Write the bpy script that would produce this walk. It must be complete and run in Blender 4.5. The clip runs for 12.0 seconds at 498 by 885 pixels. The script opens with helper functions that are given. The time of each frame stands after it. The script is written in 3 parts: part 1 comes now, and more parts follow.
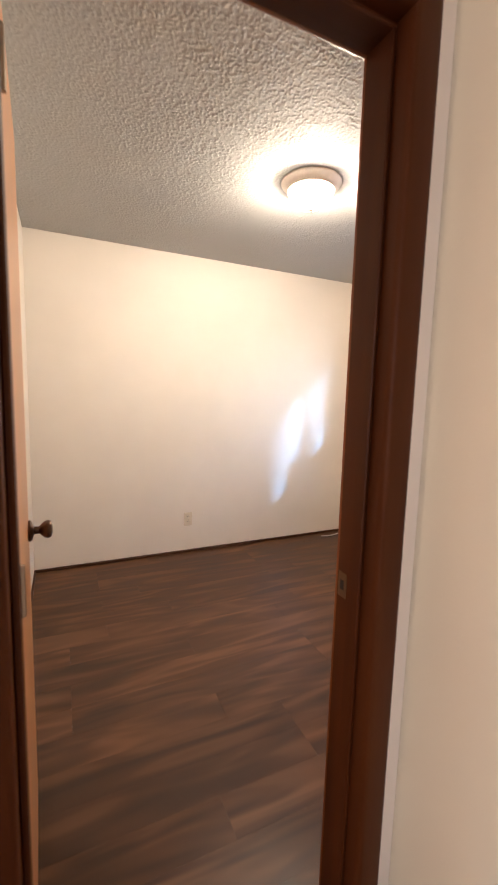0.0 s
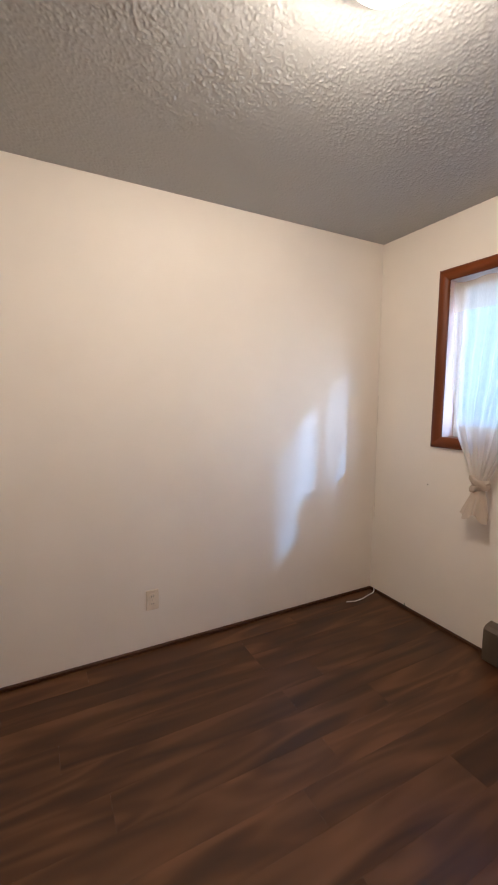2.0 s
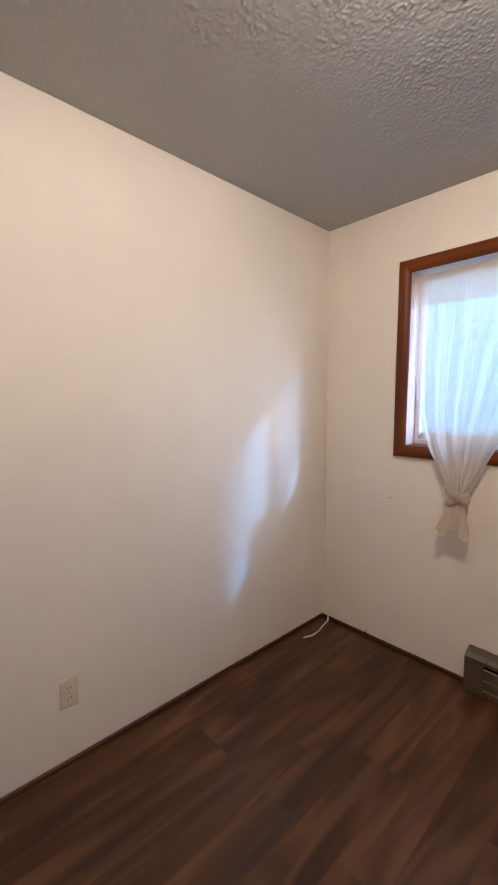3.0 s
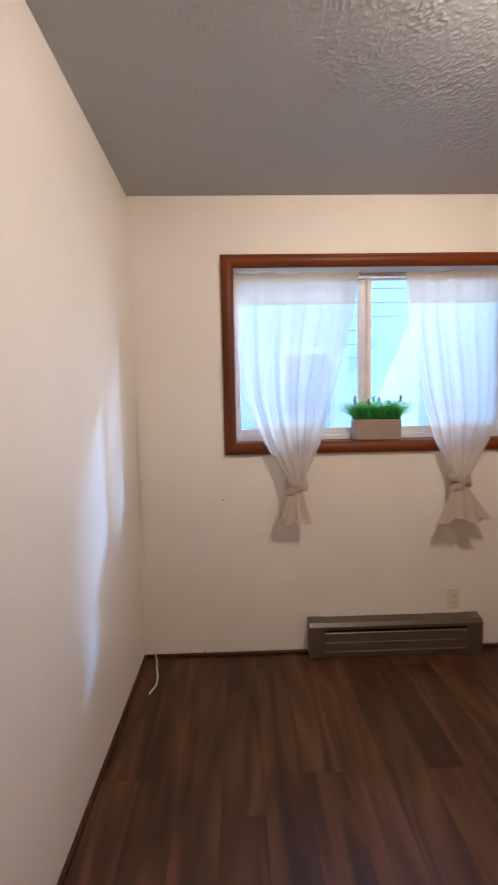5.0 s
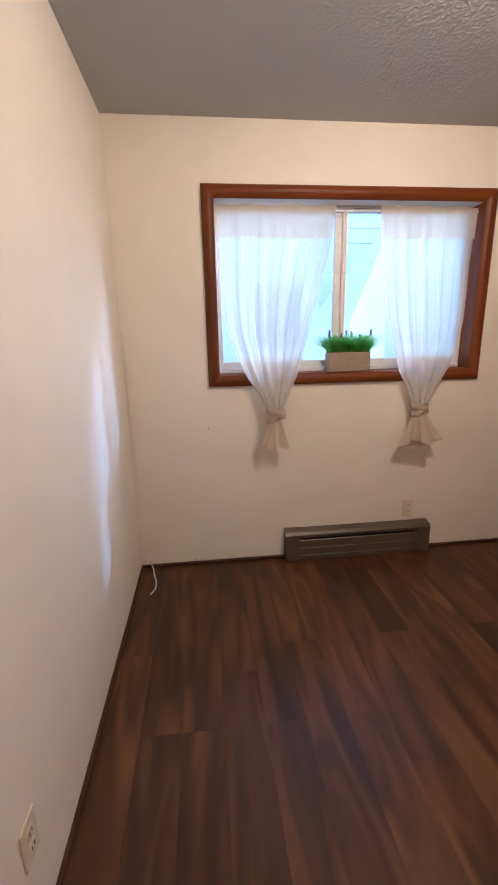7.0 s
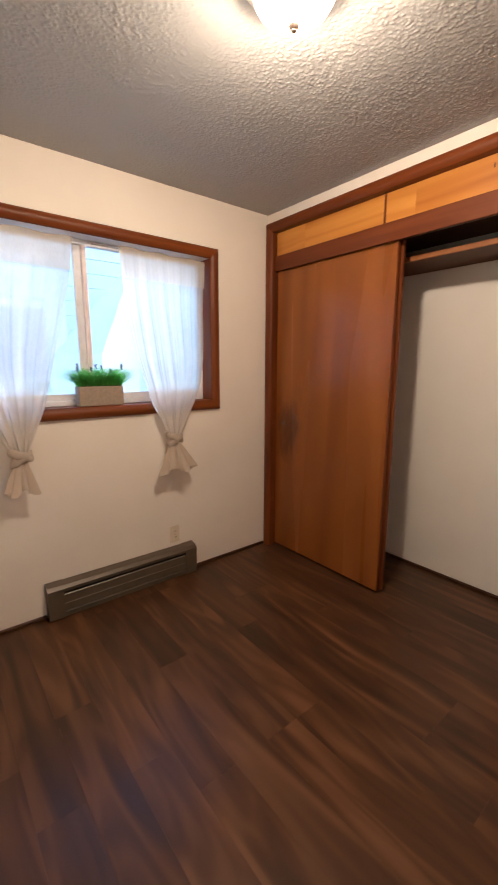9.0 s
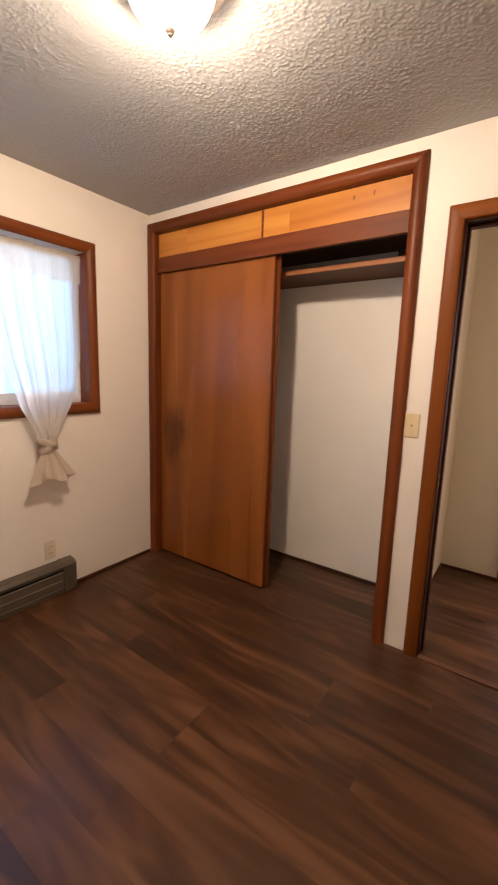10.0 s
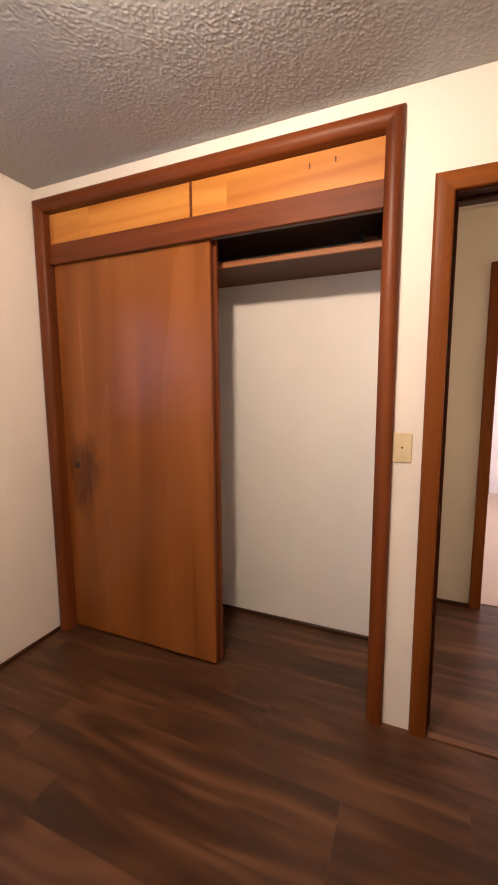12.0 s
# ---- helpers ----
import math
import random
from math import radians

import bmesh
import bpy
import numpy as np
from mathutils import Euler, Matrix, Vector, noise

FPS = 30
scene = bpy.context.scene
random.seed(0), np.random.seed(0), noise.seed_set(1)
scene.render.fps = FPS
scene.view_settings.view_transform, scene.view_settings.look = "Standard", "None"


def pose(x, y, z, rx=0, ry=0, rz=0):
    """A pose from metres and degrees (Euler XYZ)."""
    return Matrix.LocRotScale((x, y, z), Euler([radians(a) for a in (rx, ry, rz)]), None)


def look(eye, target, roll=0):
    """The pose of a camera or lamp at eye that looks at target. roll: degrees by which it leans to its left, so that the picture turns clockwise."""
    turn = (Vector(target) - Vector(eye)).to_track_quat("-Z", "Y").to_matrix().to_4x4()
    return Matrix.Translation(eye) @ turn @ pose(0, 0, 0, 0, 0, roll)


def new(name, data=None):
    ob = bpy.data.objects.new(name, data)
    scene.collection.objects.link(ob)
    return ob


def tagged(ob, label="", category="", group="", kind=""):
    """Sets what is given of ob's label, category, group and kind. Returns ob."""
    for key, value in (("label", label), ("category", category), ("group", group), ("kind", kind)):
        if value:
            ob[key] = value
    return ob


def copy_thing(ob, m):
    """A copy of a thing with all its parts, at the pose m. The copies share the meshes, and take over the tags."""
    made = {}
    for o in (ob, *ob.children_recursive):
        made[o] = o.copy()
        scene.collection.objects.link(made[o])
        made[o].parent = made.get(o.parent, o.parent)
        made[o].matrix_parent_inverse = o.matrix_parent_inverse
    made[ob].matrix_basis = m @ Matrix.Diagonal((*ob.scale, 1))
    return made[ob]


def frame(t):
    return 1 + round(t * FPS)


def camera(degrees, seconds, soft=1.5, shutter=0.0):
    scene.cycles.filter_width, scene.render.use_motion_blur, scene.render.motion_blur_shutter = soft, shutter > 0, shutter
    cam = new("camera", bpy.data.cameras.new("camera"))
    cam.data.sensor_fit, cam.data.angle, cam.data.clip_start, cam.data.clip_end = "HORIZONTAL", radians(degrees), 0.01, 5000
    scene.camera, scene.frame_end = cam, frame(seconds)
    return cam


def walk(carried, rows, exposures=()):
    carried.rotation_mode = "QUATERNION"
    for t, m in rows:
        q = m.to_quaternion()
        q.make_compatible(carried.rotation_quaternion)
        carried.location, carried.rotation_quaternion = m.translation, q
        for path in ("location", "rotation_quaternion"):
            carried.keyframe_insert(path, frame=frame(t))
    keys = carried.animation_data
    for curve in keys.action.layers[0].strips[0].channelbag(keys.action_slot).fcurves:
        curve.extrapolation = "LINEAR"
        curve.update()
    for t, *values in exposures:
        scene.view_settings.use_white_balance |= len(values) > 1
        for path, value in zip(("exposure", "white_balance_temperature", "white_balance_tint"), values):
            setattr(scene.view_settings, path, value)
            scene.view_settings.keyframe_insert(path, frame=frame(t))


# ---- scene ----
cam = camera(62.9, 12.0, soft=1.8, shutter=0.3)
PATH = [
    (0, (-2.587, -3.279, 1.362), (-1.751, -1.477, 1.127), 1.6),
    (0.5, (-2.487, -2.986, 1.361), (-1.671, -1.172, 1.157), 3.2),
    (1, (-2.377, -2.667, 1.38), (-1.738, -0.784, 1.159), 4.0),
    (1.5, (-2.269, -2.396, 1.392), (-1.465, -0.575, 1.201), 1.7),
    (2, (-2.151, -2.14, 1.401), (-1.225, -0.381, 1.183), 0.4),
    (2.5, (-2.125, -1.874, 1.403), (-0.984, -0.247, 1.178), 0.3),
    (4.3, (-2.129, -0.722, 1.345), (-0.219, -0.143, 1.222), -1.5),
    (4.5, (-2.125, -0.646, 1.337), (-0.162, -0.288, 1.2), -1.5),
    (5, (-2.162, -0.541, 1.341), (-0.168, -0.592, 1.19), -1.1),
    (5.5, (-2.24, -0.461, 1.35), (-0.309, -0.904, 1.075), -1.0),
    (6, (-2.272, -0.423, 1.335), (-0.377, -0.911, 0.922), -0.0),
    (6.5, (-2.317, -0.384, 1.32), (-0.391, -0.638, 0.844), -0.5),
    (6.7, (-2.344, -0.415, 1.339), (-0.414, -0.606, 0.851), -1.0),
    (8.3, (-2.334, -0.474, 1.401), (-0.517, -1.208, 0.997), -2.9),
    (8.5, (-2.326, -0.469, 1.397), (-0.591, -1.389, 1.017), -1.9),
    (9, (-2.337, -0.485, 1.398), (-0.804, -1.716, 1.032), 0.1),
    (9.5, (-2.34, -0.491, 1.405), (-0.979, -1.91, 1.041), 1.1),
    (10, (-2.342, -0.49, 1.402), (-1.205, -2.1, 1.062), 1.8),
    (10.5, (-2.331, -0.527, 1.413), (-1.351, -2.243, 1.107), 1.9),
    (11, (-2.288, -0.549, 1.401), (-1.366, -2.301, 1.119), 1.7),
    (11.5, (-2.115, -0.69, 1.38), (-1.213, -2.456, 1.117), 0.5),
    (12, (-1.926, -0.88, 1.395), (-1.143, -2.703, 1.141), -0.3),
]
EXPOSURE = [(t, e, k, n) for t, e, k, n in ((0.0, 0.80, 4900, 10), (0.5, 0.74, 4900, 10), (1.0, 0.52, 4800, 10), (1.5, 0.26, 4700, 10), (2.5, 0.06, 4700, 11),
                                            (4.5, -0.02, 4680, 12), (5.5, 0.14, 4830, 14), (6.5, 0.16, 4860, 14), (8.5, 0.20, 5080, 14), (9.5, 0.32, 5200, 14),
                                            (10.5, 0.52, 5200, 15), (12.0, 0.64, 5100, 16))]
walk(cam, [(t, look(e, g, r)) for t, e, g, r in PATH], EXPOSURE)

# ---- sizes of the place (metres; inner corner north-east at the origin) ----
H = 2.44
W = -2.795
S = -2.53
SB = S - 0.115
CB = -3.105
HALL_E, HALL_S, HALL_W = -1.876, -3.72, -4.60
WY0, WY1, WZ0, WZ1 = -2.027, -0.531, 1.177, 2.080
DX0, DX1, DZ = -2.661, -1.996, 2.061
CX0, CX1, CZ = -1.757, -0.066, 2.315
D2X1 = -2.313
R2S = -7.10

# ---- world, sun, large lights ----
SUN = Vector((0.48, -1.0, 0.50)).normalized()
world = bpy.data.worlds.new("sky")
scene.world = world
world.use_nodes = True
wn = world.node_tree
sky = wn.nodes.new("ShaderNodeTexSky")
sky.sky_type, sky.sun_disc = "NISHITA", False
sky.dust_density, sky.ozone_density = 1.0, 1.0
sky.sun_elevation, sky.sun_rotation = math.asin(SUN.z), math.atan2(SUN.x, SUN.y)
wn.nodes["Background"].inputs["Strength"].default_value = 0.82
wn.links.new(sky.outputs["Color"], wn.nodes["Background"].inputs["Color"])
sun = new("sun", bpy.data.lights.new("sun", "SUN"))
sun.data.energy, sun.data.angle, sun.data.color = 1.45, radians(3.0), (0.42, 0.70, 1.0)
sun.matrix_world = look(SUN * 20, (0, 0, 0))


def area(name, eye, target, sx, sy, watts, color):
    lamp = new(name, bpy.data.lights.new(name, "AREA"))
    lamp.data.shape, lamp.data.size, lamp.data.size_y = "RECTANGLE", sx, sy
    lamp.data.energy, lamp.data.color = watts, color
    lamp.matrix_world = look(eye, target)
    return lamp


BULB = 28.0
BULB_COLOR = (1.0, 0.685, 0.385)
# Unseen area lamp added to light the far room.
area("far_room_window", (-4.45, -5.4, 1.5), (-2.5, -5.4, 1.2), 1.5, 1.2, 58.0, (1.0, 0.78, 0.62))
glow = new("ceiling_bulb", bpy.data.lights.new("ceiling_bulb", "POINT"))
glow.data.energy, glow.data.color, glow.data.shadow_soft_size = 48.0, BULB_COLOR, 0.045
glow.location = (-1.402, -1.390, 2.369)
# Added stand-in for light from the unseen rest of the house.
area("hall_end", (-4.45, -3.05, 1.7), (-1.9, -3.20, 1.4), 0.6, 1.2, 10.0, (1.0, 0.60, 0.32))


# ---- materials ----
def material(name, rough=0.5, metal=0.0, color=(0.8, 0.8, 0.8)):
    m = bpy.data.materials.new(name)
    m.use_nodes = True
    b = m.node_tree.nodes["Principled BSDF"]
    b.inputs["Roughness"].default_value, b.inputs["Metallic"].default_value = rough, metal
    b.inputs["Base Color"].default_value = (*color, 1)
    return m, m.node_tree, b


def coords(nt, scale=(1, 1, 1), jitter=False):
    tc = nt.nodes.new("ShaderNodeTexCoord")
    mp = nt.nodes.new("ShaderNodeMapping")
    mp.inputs["Scale"].default_value = scale
    nt.links.new(tc.outputs["Object"], mp.inputs["Vector"])
    if jitter:
        oi = nt.nodes.new("ShaderNodeObjectInfo")
        mul = nt.nodes.new("ShaderNodeMath")
        mul.operation, mul.inputs[1].default_value = "MULTIPLY", 37.0
        nt.links.new(oi.outputs["Random"], mul.inputs[0])
        nt.links.new(mul.outputs[0], mp.inputs["Location"])
    return mp.outputs["Vector"]


def noise_tex(nt, vec, scale, detail=4.0, rough=0.55, distort=0.0):
    n = nt.nodes.new("ShaderNodeTexNoise")
    n.inputs["Scale"].default_value, n.inputs["Detail"].default_value = scale, detail
    n.inputs["Roughness"].default_value, n.inputs["Distortion"].default_value = rough, distort
    nt.links.new(vec, n.inputs["Vector"])
    return n.outputs["Fac"]


def ramp(nt, fac, stops):
    r = nt.nodes.new("ShaderNodeValToRGB")
    els = r.color_ramp.elements
    while len(els) < len(stops):
        els.new(0.5)
    for e, (p, c) in zip(els, stops):
        e.position, e.color = p, (*c, 1)
    nt.links.new(fac, r.inputs["Fac"])
    return r.outputs["Color"]


def mix(nt, fac, a, b, mode="MIX"):
    n = nt.nodes.new("ShaderNodeMix")
    n.data_type, n.blend_type = "RGBA", mode
    for sock, v in ((n.inputs[0], fac), (n.inputs[6], a), (n.inputs[7], b)):
        if isinstance(v, (int, float)):
            sock.default_value = v
        elif isinstance(v, tuple):
            sock.default_value = (*v, 1)
        else:
            nt.links.new(v, sock)
    return n.outputs[2]


def bump(nt, bsdf, height, strength, distance):
    n = nt.nodes.new("ShaderNodeBump")
    n.inputs["Strength"].default_value, n.inputs["Distance"].default_value = strength, distance
    nt.links.new(height, n.inputs["Height"])
    nt.links.new(n.outputs["Normal"], bsdf.inputs["Normal"])


def paint(name, color, rough=0.6, peel=0.0012, worn=0.06):
    m, nt, b = material(name, rough)
    v = coords(nt)
    big = noise_tex(nt, v, 1.7, 3)
    dark = tuple(c * (1 - worn) for c in color)
    nt.links.new(ramp(nt, big, [(0.3, dark), (0.65, color)]), b.inputs["Base Color"])
    bump(nt, b, noise_tex(nt, v, 140, 2), 0.35, peel)
    return m


def wood(name, dark, mid, light, axis, rough=0.42, jitter=False, figure=1.0, stain=None, strong=0.45, wander=0.8, detail=3.0, arch=None, along=0.55, gloss=0.3):
    """Varnished wood with the grain along axis 0, 1 or 2."""
    m, nt, b = material(name, rough)
    fine, wide = [60.0] * 3, [7.0 * figure] * 3
    fine[axis], wide[axis] = 2.2, along * figure
    grain = noise_tex(nt, coords(nt, tuple(fine), jitter), 1.0, 5, 0.65)
    broad = noise_tex(nt, coords(nt, tuple(wide), jitter), 1.0, detail, 0.5, wander)
    col = ramp(nt, broad, [(0.28, dark), (0.5, mid), (0.74, light)])
    col = mix(nt, strong, col, ramp(nt, grain, [(0.3, tuple(c * 0.45 for c in dark)), (0.6, mid)]), "SOFT_LIGHT")
    if arch:
        tc = nt.nodes.new("ShaderNodeTexCoord")
        sp = nt.nodes.new("ShaderNodeSeparateXYZ")
        nt.links.new(tc.outputs["Object"], sp.inputs[0])

        def calc(op, x, y=0.0):
            n = nt.nodes.new("ShaderNodeMath")
            n.operation = op
            for sock, v in zip(n.inputs, (x, y)):
                if isinstance(v, (int, float)):
                    sock.default_value = v
                else:
                    nt.links.new(v, sock)
            return n.outputs[0]

        off = calc("ABSOLUTE", calc("SUBTRACT", sp.outputs["X"], arch))
        lobe = calc("POWER", calc("ABSOLUTE", calc("SUBTRACT", off, 0.17)), 2.0)
        rise = calc("ADD", calc("MULTIPLY", lobe, 26.0), calc("MULTIPLY", sp.outputs["Z"], 0.85))
        rings = calc("SINE", calc("ADD", calc("MULTIPLY", rise, 3.0), calc("MULTIPLY", broad, 3.0)))
        fac = calc("ADD", calc("MULTIPLY", rings, 0.5), 0.5)
        col = mix(nt, 0.38, col, ramp(nt, fac, [(0.0, dark), (0.55, mid), (0.95, light)]))
    if stain:
        at, reach, tone = stain
        tc = nt.nodes.new("ShaderNodeTexCoord")
        mp = nt.nodes.new("ShaderNodeMapping")
        mp.vector_type = "POINT"
        mp.inputs["Scale"].default_value = tuple(1 / r for r in reach)
        mp.inputs["Location"].default_value = tuple(-a / r for a, r in zip(at, reach))
        nt.links.new(tc.outputs["Object"], mp.inputs["Vector"])
        ln = nt.nodes.new("ShaderNodeVectorMath")
        ln.operation = "LENGTH"
        nt.links.new(mp.outputs["Vector"], ln.inputs[0])
        ragged = nt.nodes.new("ShaderNodeMath")
        ragged.operation = "MULTIPLY_ADD"
        ragged.inputs[1].default_value = 2.2
        nt.links.new(noise_tex(nt, coords(nt, (26, 1, 4.5)), 1.0, 3, 0.6), ragged.inputs[0])
        nt.links.new(ln.outputs["Value"], ragged.inputs[2])
        sep = nt.nodes.new("ShaderNodeMapRange")
        for key, value in (("From Min", 1.35), ("From Max", 2.05), ("To Min", 0.75), ("To Max", 0.0)):
            sep.inputs[key].default_value = value
        nt.links.new(ragged.outputs[0], sep.inputs["Value"])
        col = mix(nt, sep.outputs[0], col, tone)
    nt.links.new(col, b.inputs["Base Color"])
    rr = nt.nodes.new("ShaderNodeMapRange")
    rr.inputs["To Min"].default_value, rr.inputs["To Max"].default_value = rough - 0.08, rough + 0.12
    nt.links.new(broad, rr.inputs["Value"])
    nt.links.new(rr.outputs[0], b.inputs["Roughness"])
    b.inputs["Specular IOR Level"].default_value = gloss
    bump(nt, b, grain, 0.12, 0.0006)
    return m


wall_paint = paint("warm_white_paint", (0.83, 0.78, 0.70))
# Paler copy of wall_paint, to bring up the dim closet walls.
closet_paint = paint("closet_paint", (0.88, 0.85, 0.79))
hall_paint = paint("hall_paint", (0.75, 0.71, 0.58))
far_paint = paint("far_room_paint", (0.78, 0.72, 0.72))
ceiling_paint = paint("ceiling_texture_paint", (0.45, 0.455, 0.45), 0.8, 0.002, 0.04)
TRIM = ((0.125, 0.035, 0.005), (0.20, 0.061, 0.0085), (0.275, 0.095, 0.0140))
trim_wood = [wood("trim_wood_" + "xyz"[a], *TRIM, a, gloss=0.24) for a in range(3)]
door_trim = [wood("door_trim_" + "xyz"[a], (0.150, 0.049, 0.0045), (0.225, 0.079, 0.0078), (0.290, 0.110, 0.0125), a, 0.42, gloss=0.15) for a in range(3)]
# Darker copy of door_trim, for the doorway's hall side and jambs.
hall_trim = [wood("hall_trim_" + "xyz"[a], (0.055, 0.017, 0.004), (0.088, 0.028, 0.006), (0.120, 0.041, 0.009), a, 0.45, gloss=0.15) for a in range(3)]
base_wood = [wood("base_trim_" + "xyz"[a], (0.06, 0.025, 0.011), (0.095, 0.042, 0.019), (0.135, 0.062, 0.029), a, 0.45) for a in range(3)]
rail_wood = wood("rail_wood", (0.115, 0.033, 0.008), (0.175, 0.054, 0.0130), (0.245, 0.083, 0.021), 0, 0.5, figure=1.6, gloss=0.22)
edge_wood = wood("shelf_edge_wood", (0.28, 0.12, 0.04), (0.38, 0.18, 0.065), (0.46, 0.24, 0.1), 0, 0.5)
shelf_wood = wood("shelf_wood", (0.10, 0.04, 0.018), (0.15, 0.065, 0.03), (0.2, 0.09, 0.045), 0, 0.55)
closet_wood = wood("closet_door_veneer", (0.175, 0.053, 0.0074), (0.235, 0.076, 0.0106), (0.300, 0.104, 0.0155), 2, 0.24, figure=0.36, strong=0.06, wander=1.6, detail=1.5, arch=-0.03,
                   gloss=0.28, stain=((0.325, 0.0, 0.95), (0.14, 0.5, 0.30), (0.060, 0.018, 0.004)))
panel_wood = wood("birch_panel", (0.38, 0.140, 0.016), (0.52, 0.230, 0.031), (0.65, 0.325, 0.060), 0, 0.42, jitter=True, figure=0.9, strong=0.15, wander=1.1)
door_wood = wood("door_veneer", (0.40, 0.21, 0.09), (0.52, 0.30, 0.14), (0.6, 0.37, 0.19), 2, 0.32)
plank_wood = wood("plank_vinyl", (0.046, 0.0210, 0.0102), (0.080, 0.0352, 0.0145), (0.145, 0.069, 0.0300), 0, 0.34, jitter=True, figure=1.25, strong=0.05, wander=1.6, detail=0.9, along=1.15, gloss=0.32)


def plank_tone(m):
    """Each plank gets a tone of its own."""
    nt = m.node_tree
    b = nt.nodes["Principled BSDF"]
    link = b.inputs["Base Color"].links[0]
    src = link.from_socket
    oi = nt.nodes.new("ShaderNodeObjectInfo")
    tone = ramp(nt, oi.outputs["Random"], [(0.0, (0.88, 0.88, 0.91)), (0.5, (1.0, 1.0, 1.0)), (1.0, (1.12, 1.10, 1.06))])
    nt.links.new(mix(nt, 1.0, src, tone, "MULTIPLY"), b.inputs["Base Color"])


plank_tone(plank_wood)
plank_gap, _, _ = material("plank_joint", 0.8, 0, (0.02, 0.011, 0.008))
threshold_wood = wood("threshold_wood", (0.16, 0.08, 0.04), (0.24, 0.13, 0.07), (0.3, 0.17, 0.1), 0, 0.4)


def plain(name, color, rough, metal=0.0, scale=25.0, vary=0.12, relief=0.0004):
    m, nt, b = material(name, rough, metal)
    n = noise_tex(nt, coords(nt), scale, 4)
    nt.links.new(ramp(nt, n, [(0.3, tuple(c * (1 - vary) for c in color)), (0.7, color)]), b.inputs["Base Color"])
    bump(nt, b, n, 0.2, relief)
    return m


ivory = plain("ivory_plastic", (0.72, 0.60, 0.36), 0.35)
outlet_ivory = plain("outlet_plastic", (0.75, 0.67, 0.53), 0.35)
slot_dark = plain("slot_dark", (0.03, 0.025, 0.02), 0.7)
heater_metal = plain("heater_enamel", (0.128, 0.102, 0.074), 0.42, 0.25, 8, 0.15)
heater_light = plain("heater_lip_metal", (0.19, 0.157, 0.118), 0.4, 0.3)
heater_dark = plain("heater_inside", (0.025, 0.02, 0.017), 0.7)
nickel = plain("aged_nickel", (0.42, 0.35, 0.28), 0.3, 0.9)
aged_brass = plain("aged_brass", (0.17, 0.10, 0.045), 0.45, 0.7)
finial_metal = plain("satin_finial", (0.62, 0.50, 0.42), 0.5, 0.5)
pan_metal = plain("satin_pan", (0.80, 0.73, 0.65), 0.5, 0.15)
dark_bronze = plain("dark_bronze", (0.12, 0.075, 0.05), 0.28, 0.9)
cable_white = plain("cable_vinyl", (0.75, 0.72, 0.68), 0.45)
cable_grey = plain("painted_cable", (0.72, 0.67, 0.60), 0.55)
vinyl_white = plain("window_vinyl", (0.75, 0.76, 0.78), 0.35)
mullion_tan = plain("window_meeting_rail", (0.84, 0.73, 0.67), 0.4)
track_grey = plain("window_track", (0.35, 0.35, 0.36), 0.4, 0.5)
planter_stone = plain("planter_clay", (0.36, 0.29, 0.225), 0.75, 0, 60, 0.2, 0.001)
soil = plain("planter_soil", (0.04, 0.03, 0.02), 0.9, 0, 90, 0.5, 0.002)
leaf_green = plain("artificial_grass", (0.11, 0.40, 0.06), 0.45, 0, 30, 0.55)
tuft = leaf_green.node_tree
lt, lm = tuft.nodes.new("ShaderNodeBsdfTranslucent"), tuft.nodes.new("ShaderNodeMixShader")
lt.inputs["Color"].default_value = (0.22, 0.60, 0.10, 1)
tuft.links.new(tuft.nodes["Principled BSDF"].outputs[0], lm.inputs[1])
tuft.links.new(lt.outputs[0], lm.inputs[2])
tuft.links.new(lm.outputs[0], tuft.nodes["Material Output"].inputs["Surface"])
bud_purple = plain("dried_buds", (0.09, 0.075, 0.11), 0.7)
carpet = plain("beige_carpet", (0.55, 0.43, 0.34), 0.95, 0, 160, 0.25, 0.006)
siding_white = plain("siding_paint", (0.72, 0.79, 0.69), 0.55, 0, 6, 0.06)
# Whiter copy of the siding: added sunlit wedge, and the neighbour's window trim.
siding_bright = plain("siding_sunlit_and_trim", (0.86, 0.89, 0.80), 0.55, 0, 6, 0.04)
roof_grey = plain("roof_shingle", (0.14, 0.14, 0.15), 0.9, 0, 12, 0.3)
# Unseen ground given a pale colour to reflect sunlight onto the neighbour's wall.
bounce_ground = plain("pale_bounce", (0.50, 0.49, 0.47), 0.9, 0, 3, 0.2, 0.01)


